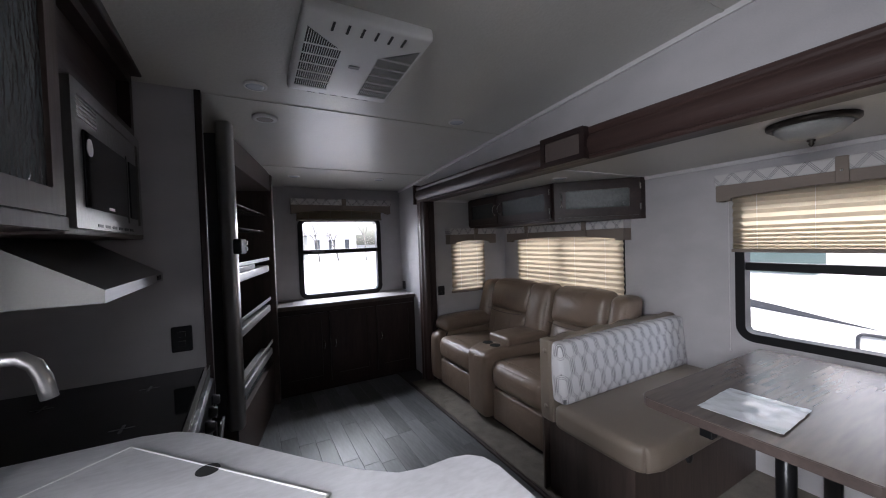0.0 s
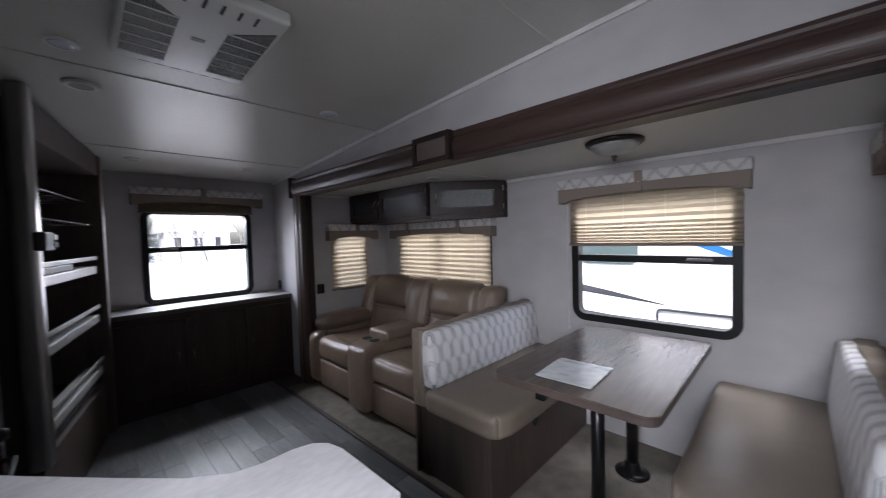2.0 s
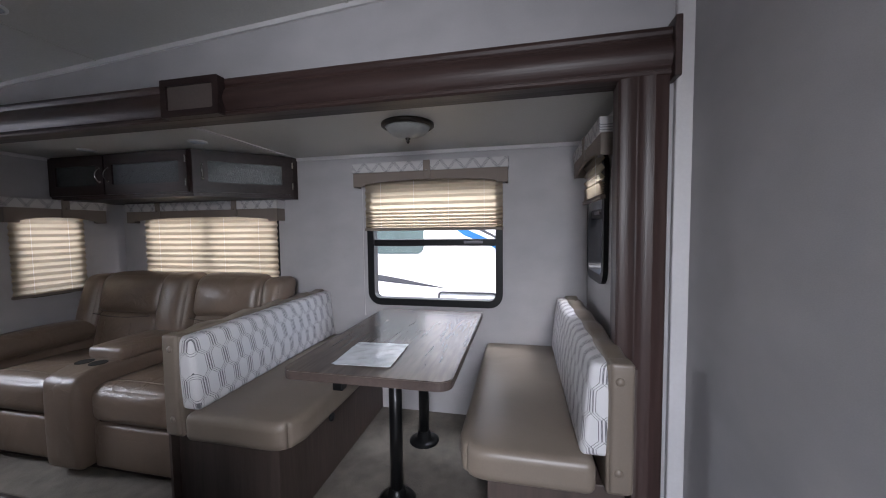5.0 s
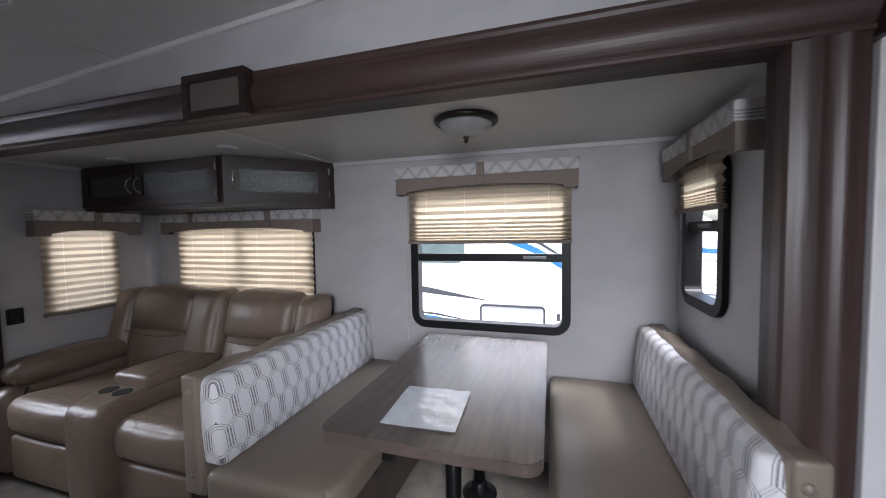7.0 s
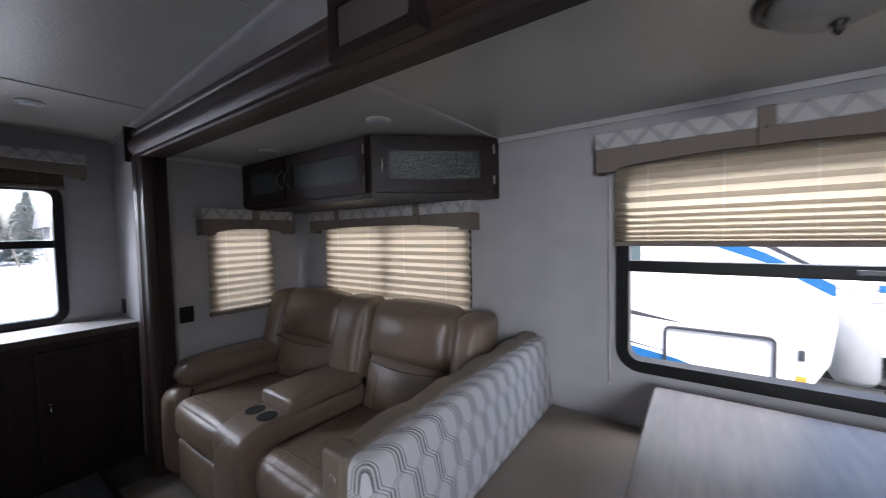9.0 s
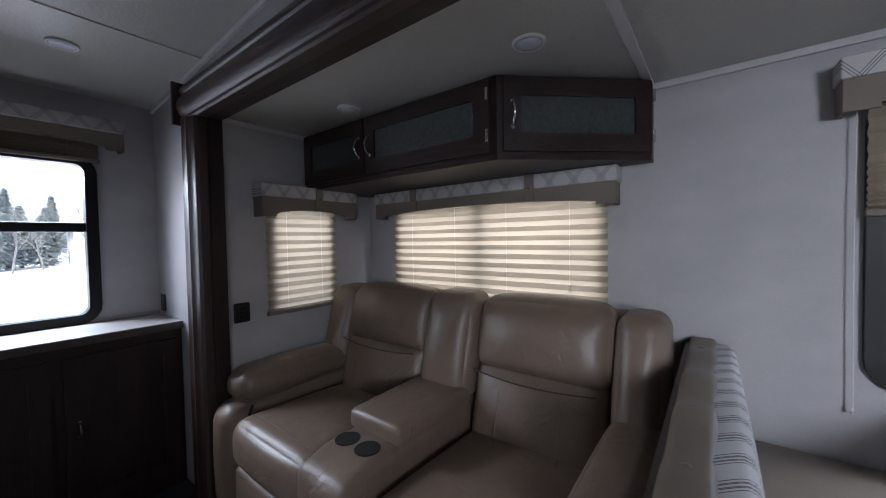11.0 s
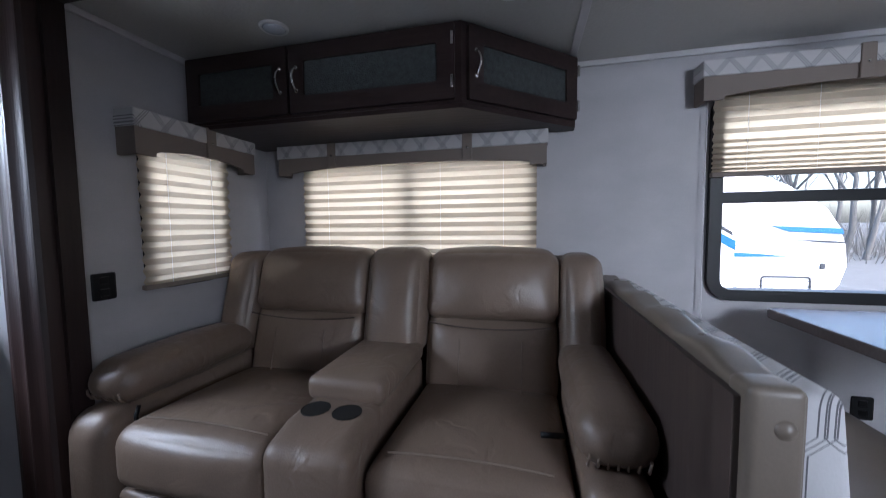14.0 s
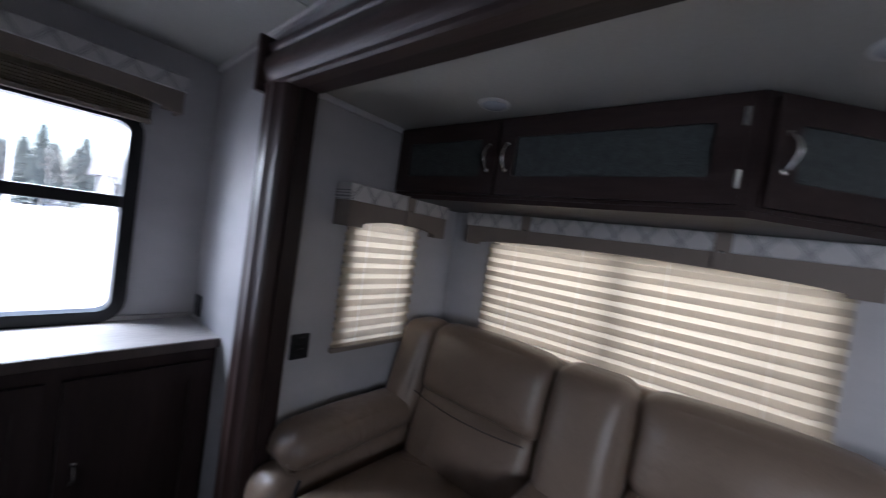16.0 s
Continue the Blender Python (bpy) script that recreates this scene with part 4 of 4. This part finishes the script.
part("front", box(XC + 0.004, XC + 0.018, 1.258, 1.806, 1.433, 1.732), GREY, mw)
part("window", box(XC + 0.018, XC + 0.024, 1.30, 1.66, 1.455, 1.655, 0.003), HOBGLASS, mw)
part("keypad", box(XC + 0.018, XC + 0.023, 1.70, 1.79, 1.455, 1.655, 0.003), BLACK, mw)
part("door_seam", box(XC + 0.0185, XC + 0.0205, 1.676, 1.681, 1.436, 1.668), BLACK, mw)
part("badge", box(XC + 0.024, XC + 0.0252, 1.46, 1.51, 1.462, 1.470), WHITE, mw)
for k in range(5):
    part("vent_slot", box(XC + 0.0185, XC + 0.0215, 1.265, 1.40, 1.675 + 0.011 * k, 1.681 + 0.011 * k), CHROME, mw)
for k in range(6):
    part("bottom_slot", box(XC + 0.0245, XC + 0.0255, 1.36 + 0.06 * k, 1.40 + 0.06 * k, 1.408, 1.416), BLACK, mw)
part("sticker", prism([(1.333 + 0.021 * math.cos(a / 8 * math.pi), 1.612 + (0.026 if 1 < a % 16 < 7 else 0.021) * math.sin(a / 8 * math.pi)) for a in range(16)], "x", XC + 0.024, XC + 0.0252), WHITE, mw, "round white paper sticker")
up = thing("open_cubby", (-0.68, 1.53, 1.776), "dark wood cubby above the microwave", "cabinet")
part("body", box(XL + 0.002, XC - 0.04, 1.217, 1.90, 1.777, 2.03), DARK, up)
part("face_frame", ring(1.217, 1.90, 1.778, 2.029, 0.035, 0.004, "x", XC - 0.04, XC), DARK, up)
ho = thing("range_hood", (-0.65, 1.6, 1.20), "brushed stainless range hood under the wall cabinet", "range hood")
part("shell", prism([(XL + 0.002, 1.384), (-0.62, 1.384), (-0.395, 1.245), (-0.395, 1.212), (XL + 0.002, 1.212)], "y", 1.25, 1.945), mat("hood_steel", (0.30, 0.295, 0.29), 0.42, 1.0, vary=0.06, scale=5, fine=160, bump=0.015, stretch=(1, 0.05, 1)), ho)
part("switch_plate", box(-0.396, -0.392, 1.84, 1.90, 1.220, 1.238, 0.001), BLACK, ho)
bs = box(XL, XL + 0.006, 0.22, 1.95, 0.90, 1.38)
tagged(part("backsplash", bs, DARK), "dark backsplash behind the counter", "backsplash", kind="structure")


def outlet(axis, inner, sign, u, z, label, w=0.07, h=0.09):
    at = (inner, u, z) if axis == "x" else (u, inner, z)
    t = thing("wall_outlet", at, label, "outlet", "black wall outlets")
    part("plate", box(*oriented(axis, inner, sign, 0.0, 0.008, u - w / 2, u + w / 2, z - h / 2, z + h / 2), 0.006), BLACK, t)
    for dz in (-0.02, 0.02):
        part("socket", box(*oriented(axis, inner, sign, 0.008, 0.0095, u - 0.014, u + 0.014, z + dz - 0.012, z + dz + 0.012), 0.002), BLACKM, t)


outlet("y", YE, -1, 1.553, 0.858, "black wall outlet beside the narrow window")
outlet("x", XR, -1, 3.745, 0.866, "black wall outlet above the rear countertop")
outlet("y", 1.95, -1, -0.340, 0.955, "black wall outlet above the range", 0.075, 0.11)
outlet("x", XS, -1, 0.50, 0.327, "black wall outlet under the dinette window")

# ---- ceiling fittings ----
ac = thing("ceiling_air_vent", (0.31, 1.445, 2.02), "white square ceiling air conditioner grille", "air vent")
zc = ceil_z(1.445)
tilt = Matrix.Translation((0.31, 1.445, zc)) @ Matrix.Rotation(math.atan(-0.066), 4, "X")
part("cover", put(cushion(-0.215, 0.215, -0.265, 0.265, -0.045, 0.004, 0.014, n=4), tilt), WHITE, ac, smooth=True)
SLOT = plain("slot_dark", (0.02, 0.02, 0.022), 0.7)


def grille_start(u):
    """The near edge of a return grille runs slantwise: further back beside the cover's middle."""
    return -0.185 + (0.195 - u) * 0.75


for sx in (-1, 1):
    pts = [(sx * 0.195, -0.185), (sx * 0.195, 0.205), (sx * 0.068, 0.205), (sx * 0.068, grille_start(0.068))]
    g = part("grille", put(prism(pts, "z", -0.0475, -0.044), tilt), SLOT, ac, "dark return air grille")
    bm = bmesh.new()
    for k in range(17):
        u = 0.068 + 0.127 * k / 16
        box(sx * u - 0.0009, sx * u + 0.0009, grille_start(u), 0.205, -0.0485, -0.0472, bm=bm)
    for k in range(6):
        y = -0.10 + 0.305 * k / 5
        box(min(sx * 0.066, sx * 0.195), max(sx * 0.066, sx * 0.195), y - 0.0022, y + 0.0022, -0.0508, -0.0472, bm=bm)
    part("louver", put(bm, tilt), WHITE, g)
for k in range(6):
    x = -0.12 + 0.048 * k
    part("air_slot", put(box(x - 0.004, x + 0.004, -0.235, -0.19, -0.0475, -0.0440), tilt), SLOT, ac)
    part("air_slot", put(box(x - 0.015, x + 0.015, 0.235, 0.262, -0.044, -0.036), tilt), SLOT, ac)
part("badge", put(box(-0.02, 0.02, -0.01, 0.01, -0.0470, -0.0440), tilt), plain("badge_grey", (0.2, 0.2, 0.2), 0.4), ac)


def puck(x, y, z, label, r=0.048, material=LENS):
    t = thing("ceiling_puck_light", (x, y, z - 0.02), label, "ceiling light", "round puck lights")
    part("rim", lathe([(r, 0.0), (r, -0.005), (r * 0.94, -0.009), (r * 0.8, -0.009), (r * 0.78, 0)], (x, y, z), n=28), WHITE, t, smooth=True)
    part("lens", lathe([(r * 0.8, -0.007), (r * 0.7, -0.011), (r * 0.4, -0.013), (0.001, -0.014)], (x, y, z), n=28), material, t, smooth=True)


for x, y in ((1.03, 1.876), (-0.02, 1.82), (0.295, 3.38), (1.042, 3.34)):
    puck(x, y, ceil_z(y) + 0.002, "round white puck light on the ceiling, switched off")
for x, y in ((1.784, 1.803), (1.784, 2.605)):
    puck(x, y, 1.737, "round pale puck light on the slide-out ceiling")
cv = thing("ceiling_speaker", (0.03, 2.166, 1.99), "round white ceiling speaker grille", "speaker")
part("ring", lathe([(0.062, 0.002), (0.062, -0.008), (0.05, -0.014), (0.042, -0.012), (0.040, 0)], (0.03, 2.166, ceil_z(2.166)), n=28), WHITE, cv, smooth=True)
part("mesh", lathe([(0.041, -0.011), (0.001, -0.0115)], (0.03, 2.166, ceil_z(2.166)), n=24), mat("speaker_mesh", (0.28, 0.26, 0.25), 0.6), cv)
dl = thing("dome_light", (1.755, 0.57, 1.65), "ceiling dome light with frosted glass and a dark bronze ring", "ceiling light")
part("ring", lathe([(0.118, 0.002), (0.126, -0.004), (0.126, -0.016), (0.114, -0.024), (0.106, -0.022), (0.105, 0.0)], (1.755, 0.57, 1.737), n=40), BRONZE, dl, smooth=True)
part("bowl", lathe([(0.108, -0.018), (0.100, -0.034), (0.082, -0.051), (0.052, -0.064), (0.02, -0.070), (0.001, -0.071)], (1.755, 0.57, 1.737), n=40), FROST, dl, smooth=True)
part("finial", lathe([(0.010, -0.068), (0.013, -0.074), (0.006, -0.080), (0.009, -0.086), (0.004, -0.094), (0.001, -0.096)], (1.755, 0.57, 1.737), n=16), BRONZE, dl, smooth=True)

# ---- outside ----
GRAVEL = mat("pale_gravel", (0.075, 0.074, 0.071), 0.95, vary=0.40, scale=2.2, fine=30, bump=0.3)
bm = box(-400, 400, -400, 400, -0.80, -0.75)
tagged(part("ground", bm, GRAVEL), "pale gravel ground of the lot", "ground", kind="structure")
# Near-white sheet laid just above the gravel behind the lot.
bm = box(-60, 80, 6.0, 140, -0.752, -0.742)
tagged(part("white_field", bm, mat("white_ground", (0.78, 0.79, 0.80), 0.9, vary=0.08, scale=0.5, fine=8)), "near-white flat field behind the lot", "ground", kind="structure")
SHELL = mat("white_shell", (0.78, 0.79, 0.80), 0.35, vary=0.03, bump=0.0)
BLUE = plain("blue_stripe", (0.012, 0.10, 0.26), 0.4)
GREYS = plain("grey_stripe", (0.035, 0.038, 0.045), 0.4)
tr = thing("parked_trailer", (5.4, 4.5, -0.75), "white parked travel trailer with blue and grey stripes", "trailer")
nose = [(0.19, 0.70), (0.22, 0.42), (0.32, 0.22), (0.48, 0.02)]
side = nose + [(9.0, 0.02), (9.0, 2.75), (0.80, 2.75), (0.50, 2.2), (0.28, 1.5)]
part("body", prism(side, "x", 4.25, 6.6), SHELL, tr)


def stripe(points, material, d=0.004):
    part("stripe", prism(points, "x", 4.25 - d, 4.2505), material, tr)


stripe([(2.8, 0.46), (1.7, 0.40), (1.1, 0.30), (0.55, 0.14), (0.66, 0.15), (1.2, 0.24), (1.7, 0.31), (2.8, 0.34)], BLUE)
stripe([(2.8, 0.50), (1.7, 0.44), (1.15, 0.345), (1.7, 0.415), (2.8, 0.475)], GREYS)
stripe([(2.8, 0.28), (1.5, 0.23), (0.9, 0.13), (0.45, 0.03), (0.6, 0.035), (1.0, 0.10), (1.5, 0.17), (2.8, 0.22)], GREYS)
stripe([(2.6, 0.86), (1.7, 0.72), (1.05, 0.60), (1.7, 0.655), (2.6, 0.74)], GREYS, 0.005)
stripe([(1.16, 1.45), (0.87, 1.235), (0.56, 1.11), (0.20, 0.885), (0.20, 0.965), (0.56, 1.18), (0.87, 1.32), (1.04, 1.46)], BLUE)
stripe([(0.98, 1.48), (0.84, 1.36), (0.55, 1.22), (0.22, 1.01), (0.23, 1.045), (0.54, 1.25), (0.80, 1.38), (0.92, 1.49)], GREYS)
part("hatch_frame", ring(0.49, 1.19, -0.02, 0.57, 0.022, 0.05, "x", 4.225, 4.2505), GREYS, tr)
part("window", prism(outline(1.36, 2.0, 1.02, 1.75, 0.08), "x", 4.235, 4.2505), mat("tinted_glass", (0.07, 0.10, 0.10), 0.12), tr)
part("marker_light", box(4.235, 4.25, 0.33, 0.39, 0.27, 0.31, 0.004), plain("amber", (0.75, 0.25, 0.02), 0.4), tr)
part("lock", box(4.23, 4.25, 0.34, 0.38, 0.42, 0.50, 0.008), GREYS, tr)
for y in (5.0, 6.0):
    part("wheel", lathe([(0.34, 0), (0.36, 0.05), (0.36, 0.18), (0.34, 0.22), (0.18, 0.22), (0.16, 0.16), (0.001, 0.16)], (4.45, y, -0.31), "x", 28), BLACK, tr, smooth=True)
part("hitch", rod([(5.4, 0.4, 0.06), (5.4, -0.45, 0.0)], 0.06, 8), BLACKM, tr)
part("jack", rod([(5.4, -0.38, -0.67), (5.4, -0.38, 0.25)], 0.025, 8), BLACKM, tr)
part("gas_bottle", lathe([(0.001, 0.6), (0.08, 0.58), (0.15, 0.48), (0.15, 0.05), (0.12, 0)], (5.2, -0.12, 0.05), n=18), mat("bottle_grey", (0.22, 0.23, 0.24), 0.5, vary=0.1), tr, smooth=True)
tr.location += Vector((0, -0.18, -0.08))
tr2 = thing("second_trailer", (8.1, 1.5, -0.75), "white ribbed travel trailer with blue stripes behind the first", "trailer")
X2 = 6.95
nose = [(-1.55, -0.22), (-2.36, -0.13), (-2.58, 0.12), (-2.66, 0.40), (-2.63, 0.70), (-2.56, 0.95), (-2.39, 1.235), (-1.91, 1.575), (-1.1, 1.95), (0.2, 2.2), (6.0, 2.3), (6.0, -0.22)]
part("body", prism(nose, "x", X2, X2 + 2.35), SHELL, tr2)
RIB = mat("rib_grey", (0.28, 0.30, 0.33), 0.5)
for k in range(16):
    z = -0.06 + 0.075 * k
    part("rib", box(X2 - 0.008, X2, -2.34 - 0.25 * math.sin(math.pi * min(1.0, (z + 0.15) / 1.35)) ** 0.6, 5.9, z, z + 0.012), RIB, tr2)
part("stripe", prism([(-1.72, 0.985), (-2.58, 0.94), (-2.60, 0.86), (-1.95, 0.90)], "x", X2 - 0.014, X2), BLUE, tr2)
part("stripe", prism([(-0.9, 0.60), (-1.55, 0.575), (-1.95, 0.535), (-0.9, 0.52)], "x", X2 - 0.014, X2), BLUE, tr2)
part("stripe", prism([(-2.05, 0.78), (-2.61, 0.75), (-2.62, 0.73), (-2.3, 0.745)], "x", X2 - 0.014, X2), GREYS, tr2)
part("hatch_frame", ring(-2.24, -1.62, -0.08, 0.24, 0.016, 0.05, "x", X2 - 0.02, X2), GREYS, tr2)
part("lock", box(X2 - 0.02, X2, -2.40, -2.34, 0.36, 0.44, 0.008), GREYS, tr2)
part("underframe", box(X2 + 0.15, X2 + 2.2, -1.6, 5.8, -0.42, -0.221), BLACKM, tr2)
# Added dark board that paints the shade beneath the nose.
part("skirt_shade_board", box(X2 + 0.2, X2 + 0.26, -2.3, -1.2, -0.40, -0.14), BLACKM, tr2)
part("tongue", prism([(-1.5, -0.30), (-3.1, -0.40), (-3.1, -0.50), (-1.5, -0.42)], "x", X2 + 1.10, X2 + 1.22), BLACKM, tr2)
part("jack", rod([(X2 + 1.16, -2.95, -0.75), (X2 + 1.16, -2.95, 0.05)], 0.028, 8), BLACKM, tr2)
part("jack_foot", lathe([(0.09, 0.0), (0.09, 0.015), (0.03, 0.03)], (X2 + 1.16, -2.95, -0.75), n=14), BLACKM, tr2)
for d in (0.98, 1.34):
    part("gas_bottle", lathe([(0.001, 0.55), (0.09, 0.53), (0.15, 0.42), (0.15, 0.05), (0.12, 0)], (X2 + d, -2.62 - 0.06, -0.30), n=18), mat("bottle_cover", (0.30, 0.31, 0.32), 0.5), tr2, smooth=True)
for y in (1.6, 2.5):
    part("wheel", lathe([(0.34, 0), (0.36, 0.05), (0.36, 0.18), (0.34, 0.22), (0.18, 0.22), (0.16, 0.16), (0.001, 0.16)], (X2 + 0.1, y, -0.39), "x", 28), BLACK, tr2, smooth=True)

BARK = mat("bare_bark", (0.105, 0.100, 0.092), 0.9, vary=0.3, scale=4, fine=30, bump=0.4)


def bare_tree(at, height, seed):
    """A leafless tree: a bent tapered trunk with limbs that fork four times."""
    rnd = random.Random(seed)
    t = thing("bare_tree", at, "leafless grey-brown tree at the edge of the lot", "tree", "bare trees")
    trunk, limbs = bmesh.new(), bmesh.new()

    def limb(bm, p, d, length, r, depth):
        pts = [p]
        n = 4
        for k in range(n):
            d = (d + Vector((rnd.uniform(-0.28, 0.28), rnd.uniform(-0.28, 0.28), rnd.uniform(-0.05, 0.18)))).normalized()
            pts.append(pts[-1] + d * length / n)
        rings = []
        m = 6 if depth < 2 else 3
        for k, q in enumerate(pts):
            rr = r * (1 - 0.55 * k / n)
            a = d.orthogonal().normalized()
            b = d.cross(a)
            rings.append([bm.verts.new(q + rr * (a * math.cos(2 * math.pi * i / m) + b * math.sin(2 * math.pi * i / m))) for i in range(m)])
        for a, b in zip(rings, rings[1:]):
            for i in range(m):
                bm.faces.new((a[i], a[(i + 1) % m], b[(i + 1) % m], b[i]))
        if depth < 4:
            for k in range(3 if depth else 6):
                q = pts[rnd.choice((2, 3, 4))] if depth else pts[rnd.choice((2, 3, 4, 4))]
                e = (d + Vector((rnd.uniform(-1, 1), rnd.uniform(-1, 1), rnd.uniform(-0.1, 0.7)))).normalized()
                limb(limbs, q, e, length * rnd.uniform(0.45, 0.7), r * 0.45, depth + 1)
    limb(trunk, Vector(at), Vector((0, 0, 1)), height * 0.5, height * 0.015, 0)
    part("trunk", trunk, BARK, t, smooth=True)
    part("branches", limbs, BARK, t)


rnd = random.Random(5)
bm = bmesh.new()
for k in range(2300):
    x, y = rnd.uniform(19, 34), rnd.uniform(-32, -6)
    q, d = Vector((x, y, -0.75)), Vector((rnd.uniform(-0.5, 0.5), rnd.uniform(-0.5, 0.5), 1))
    e = q + d * rnd.uniform(0.8, 3.2)
    r = rnd.uniform(0.006, 0.018)
    v = [bm.verts.new(c) for c in (q + Vector((0, r, 0)), q + Vector((-r, -r, 0)), q + Vector((r, -r, 0)), e)]
    for i in range(3):
        bm.faces.new((v[i], v[(i + 1) % 3], v[3]))
tagged(part("brushwood", bm, BARK), "grey leafless brushwood at the edge of the lot", "brushwood", kind="stuff")
for k, (x, y, h) in enumerate(((22, -11.6, 9), (24, -14.5, 11), (21, -13.2, 8), (26, -17, 10), (23, -16, 9), (17, -19, 10), (27, -14, 10), (9, -21, 9), (5, -26, 10), (27, -28, 12), (28, -12.5, 10), (30, -18, 11), (25, -20, 9), (20, -17.5, 8), (31, -15, 11))):
    bare_tree((x, y, -0.75), h, 40 + k)
for k, (x, y, h) in enumerate(((7, 42, 6), (9.5, 44, 6.5), (12, 41, 6), (14.5, 45, 7), (5.5, 56, 7), (2.5, 40, 5), (4.2, 43, 5.5), (-1.2, 41, 5), (17, 44, 7), (20, 47, 8), (0.8, 43, 5), (-3.0, 40, 5))):
    bare_tree((x, y, -0.75), h, 90 + k)
# Needle green is paled to put the outdoor haze into the colour.
NEEDLE_HAZE = mat("hazed_fir_needles", (0.185, 0.215, 0.205), 0.9, vary=0.3, scale=3, bump=0.3)


def fir(at, height, seed):
    rnd = random.Random(seed)
    t = thing("fir_tree", at, "green fir tree beyond the lot, paled for haze", "tree", "fir trees")
    part("trunk", lathe([(0.16, 0), (0.12, height * 0.4), (0.02, height)], at, n=8), BARK, t)
    bm = bmesh.new()
    for k in range(2300):
        f = rnd.random() ** 0.7
        z = height * (0.08 + 0.92 * f)
        r = (1 - f) * height * 0.24 * rnd.uniform(0.35, 1.08) + 0.05
        a = rnd.uniform(0, 2 * math.pi)
        c = Vector(at) + Vector((r * math.cos(a), r * math.sin(a), z - r * 0.3))
        s = rnd.uniform(0.16, 0.40)
        out = Vector((math.cos(a), math.sin(a), -0.35))
        side = Vector((-math.sin(a), math.cos(a), rnd.uniform(-0.3, 0.3)))
        v = [bm.verts.new(c + out * s), bm.verts.new(c - out * s * 0.6 + side * s * 0.4), bm.verts.new(c - out * s * 0.6 - side * s * 0.4)]
        bm.faces.new(v)
    part("crown", bm, NEEDLE_HAZE, t)


for k, (x, y, h) in enumerate(((-6.1, 45, 6.5), (-4.4, 44, 6.0), (-3.6, 50, 6.8), (-1.8, 47, 5.8), (0.5, 46, 5.2), (1.7, 52, 6.2), (-7.6, 49, 7.0), (-2.8, 43, 6), (-0.8, 47, 6.5), (-9.2, 46, 7), (-13, 48, 8), (3.2, 62, 9), (2.6, 47, 5.2), (3.5, 50, 6.0), (4.6, 48, 5.0), (2.0, 45, 4.4), (5.3, 53, 6.2), (6.4, 60, 8.2))):
    fir((x, y, -0.75), h * 0.9, 7 + k)
hs = thing("far_house", (9.2, 50, -0.75), "pale house with a porch beyond the lot", "house")
HOUSE = mat("pale_siding", (0.6, 0.6, 0.6), 0.7)
part("wall", box(6.8, 12.6, 48, 54, -0.75, 2.6), HOUSE, hs)
part("roof", prism([(46.4, 2.5), (51, 4.6), (55.4, 2.5)], "x", 6.2, 13.2), mat("shingles", (0.3, 0.3, 0.32), 0.9), hs)
for k in range(3):
    part("window", box(7.4 + 1.8 * k, 8.2 + 1.8 * k, 47.95, 48.02, 0.5, 1.9), GREYS, hs)
for k in range(5):
    part("porch_post", box(6.4 + 1.45 * k, 6.55 + 1.45 * k, 46.6, 46.75, -0.75, 2.5), WHITE, hs)
pole = thing("light_pole", (1.0, 38, -0.75), "tall white pole at the edge of the lot", "pole")
part("shaft", rod([(1.0, 38, -0.75), (1.0, 38, 7)], 0.09, 10), WHITE, pole, smooth=True)

# ---- floor planks ----
rnd = random.Random(3)
PW, PL = 0.104, 0.56
base = {}


def plank_mesh(length):
    key = round(length, 3)
    if key not in base:
        me = bpy.data.meshes.new("plank")
        b = box(-PW / 2 + 0.0007, PW / 2 - 0.0007, 0.0007, length - 0.0007, -0.006, 0.0, 0.0007, 1)
        b.to_mesh(me)
        b.free()
        me.materials.append(PLANK)
        base[key] = me
    return base[key]


col = 0
x = 1.212 - PW / 2
while x > -0.55:
    y = -0.62 - PL * rnd.random()
    while y < 3.50:
        e = min(PL, 3.52 - y)
        if e > 0.03:
            ob = new("plank", plank_mesh(e))
            ob.location = (x, y, 0.0)
            ob.parent = floor
        y += PL
    x -= PW
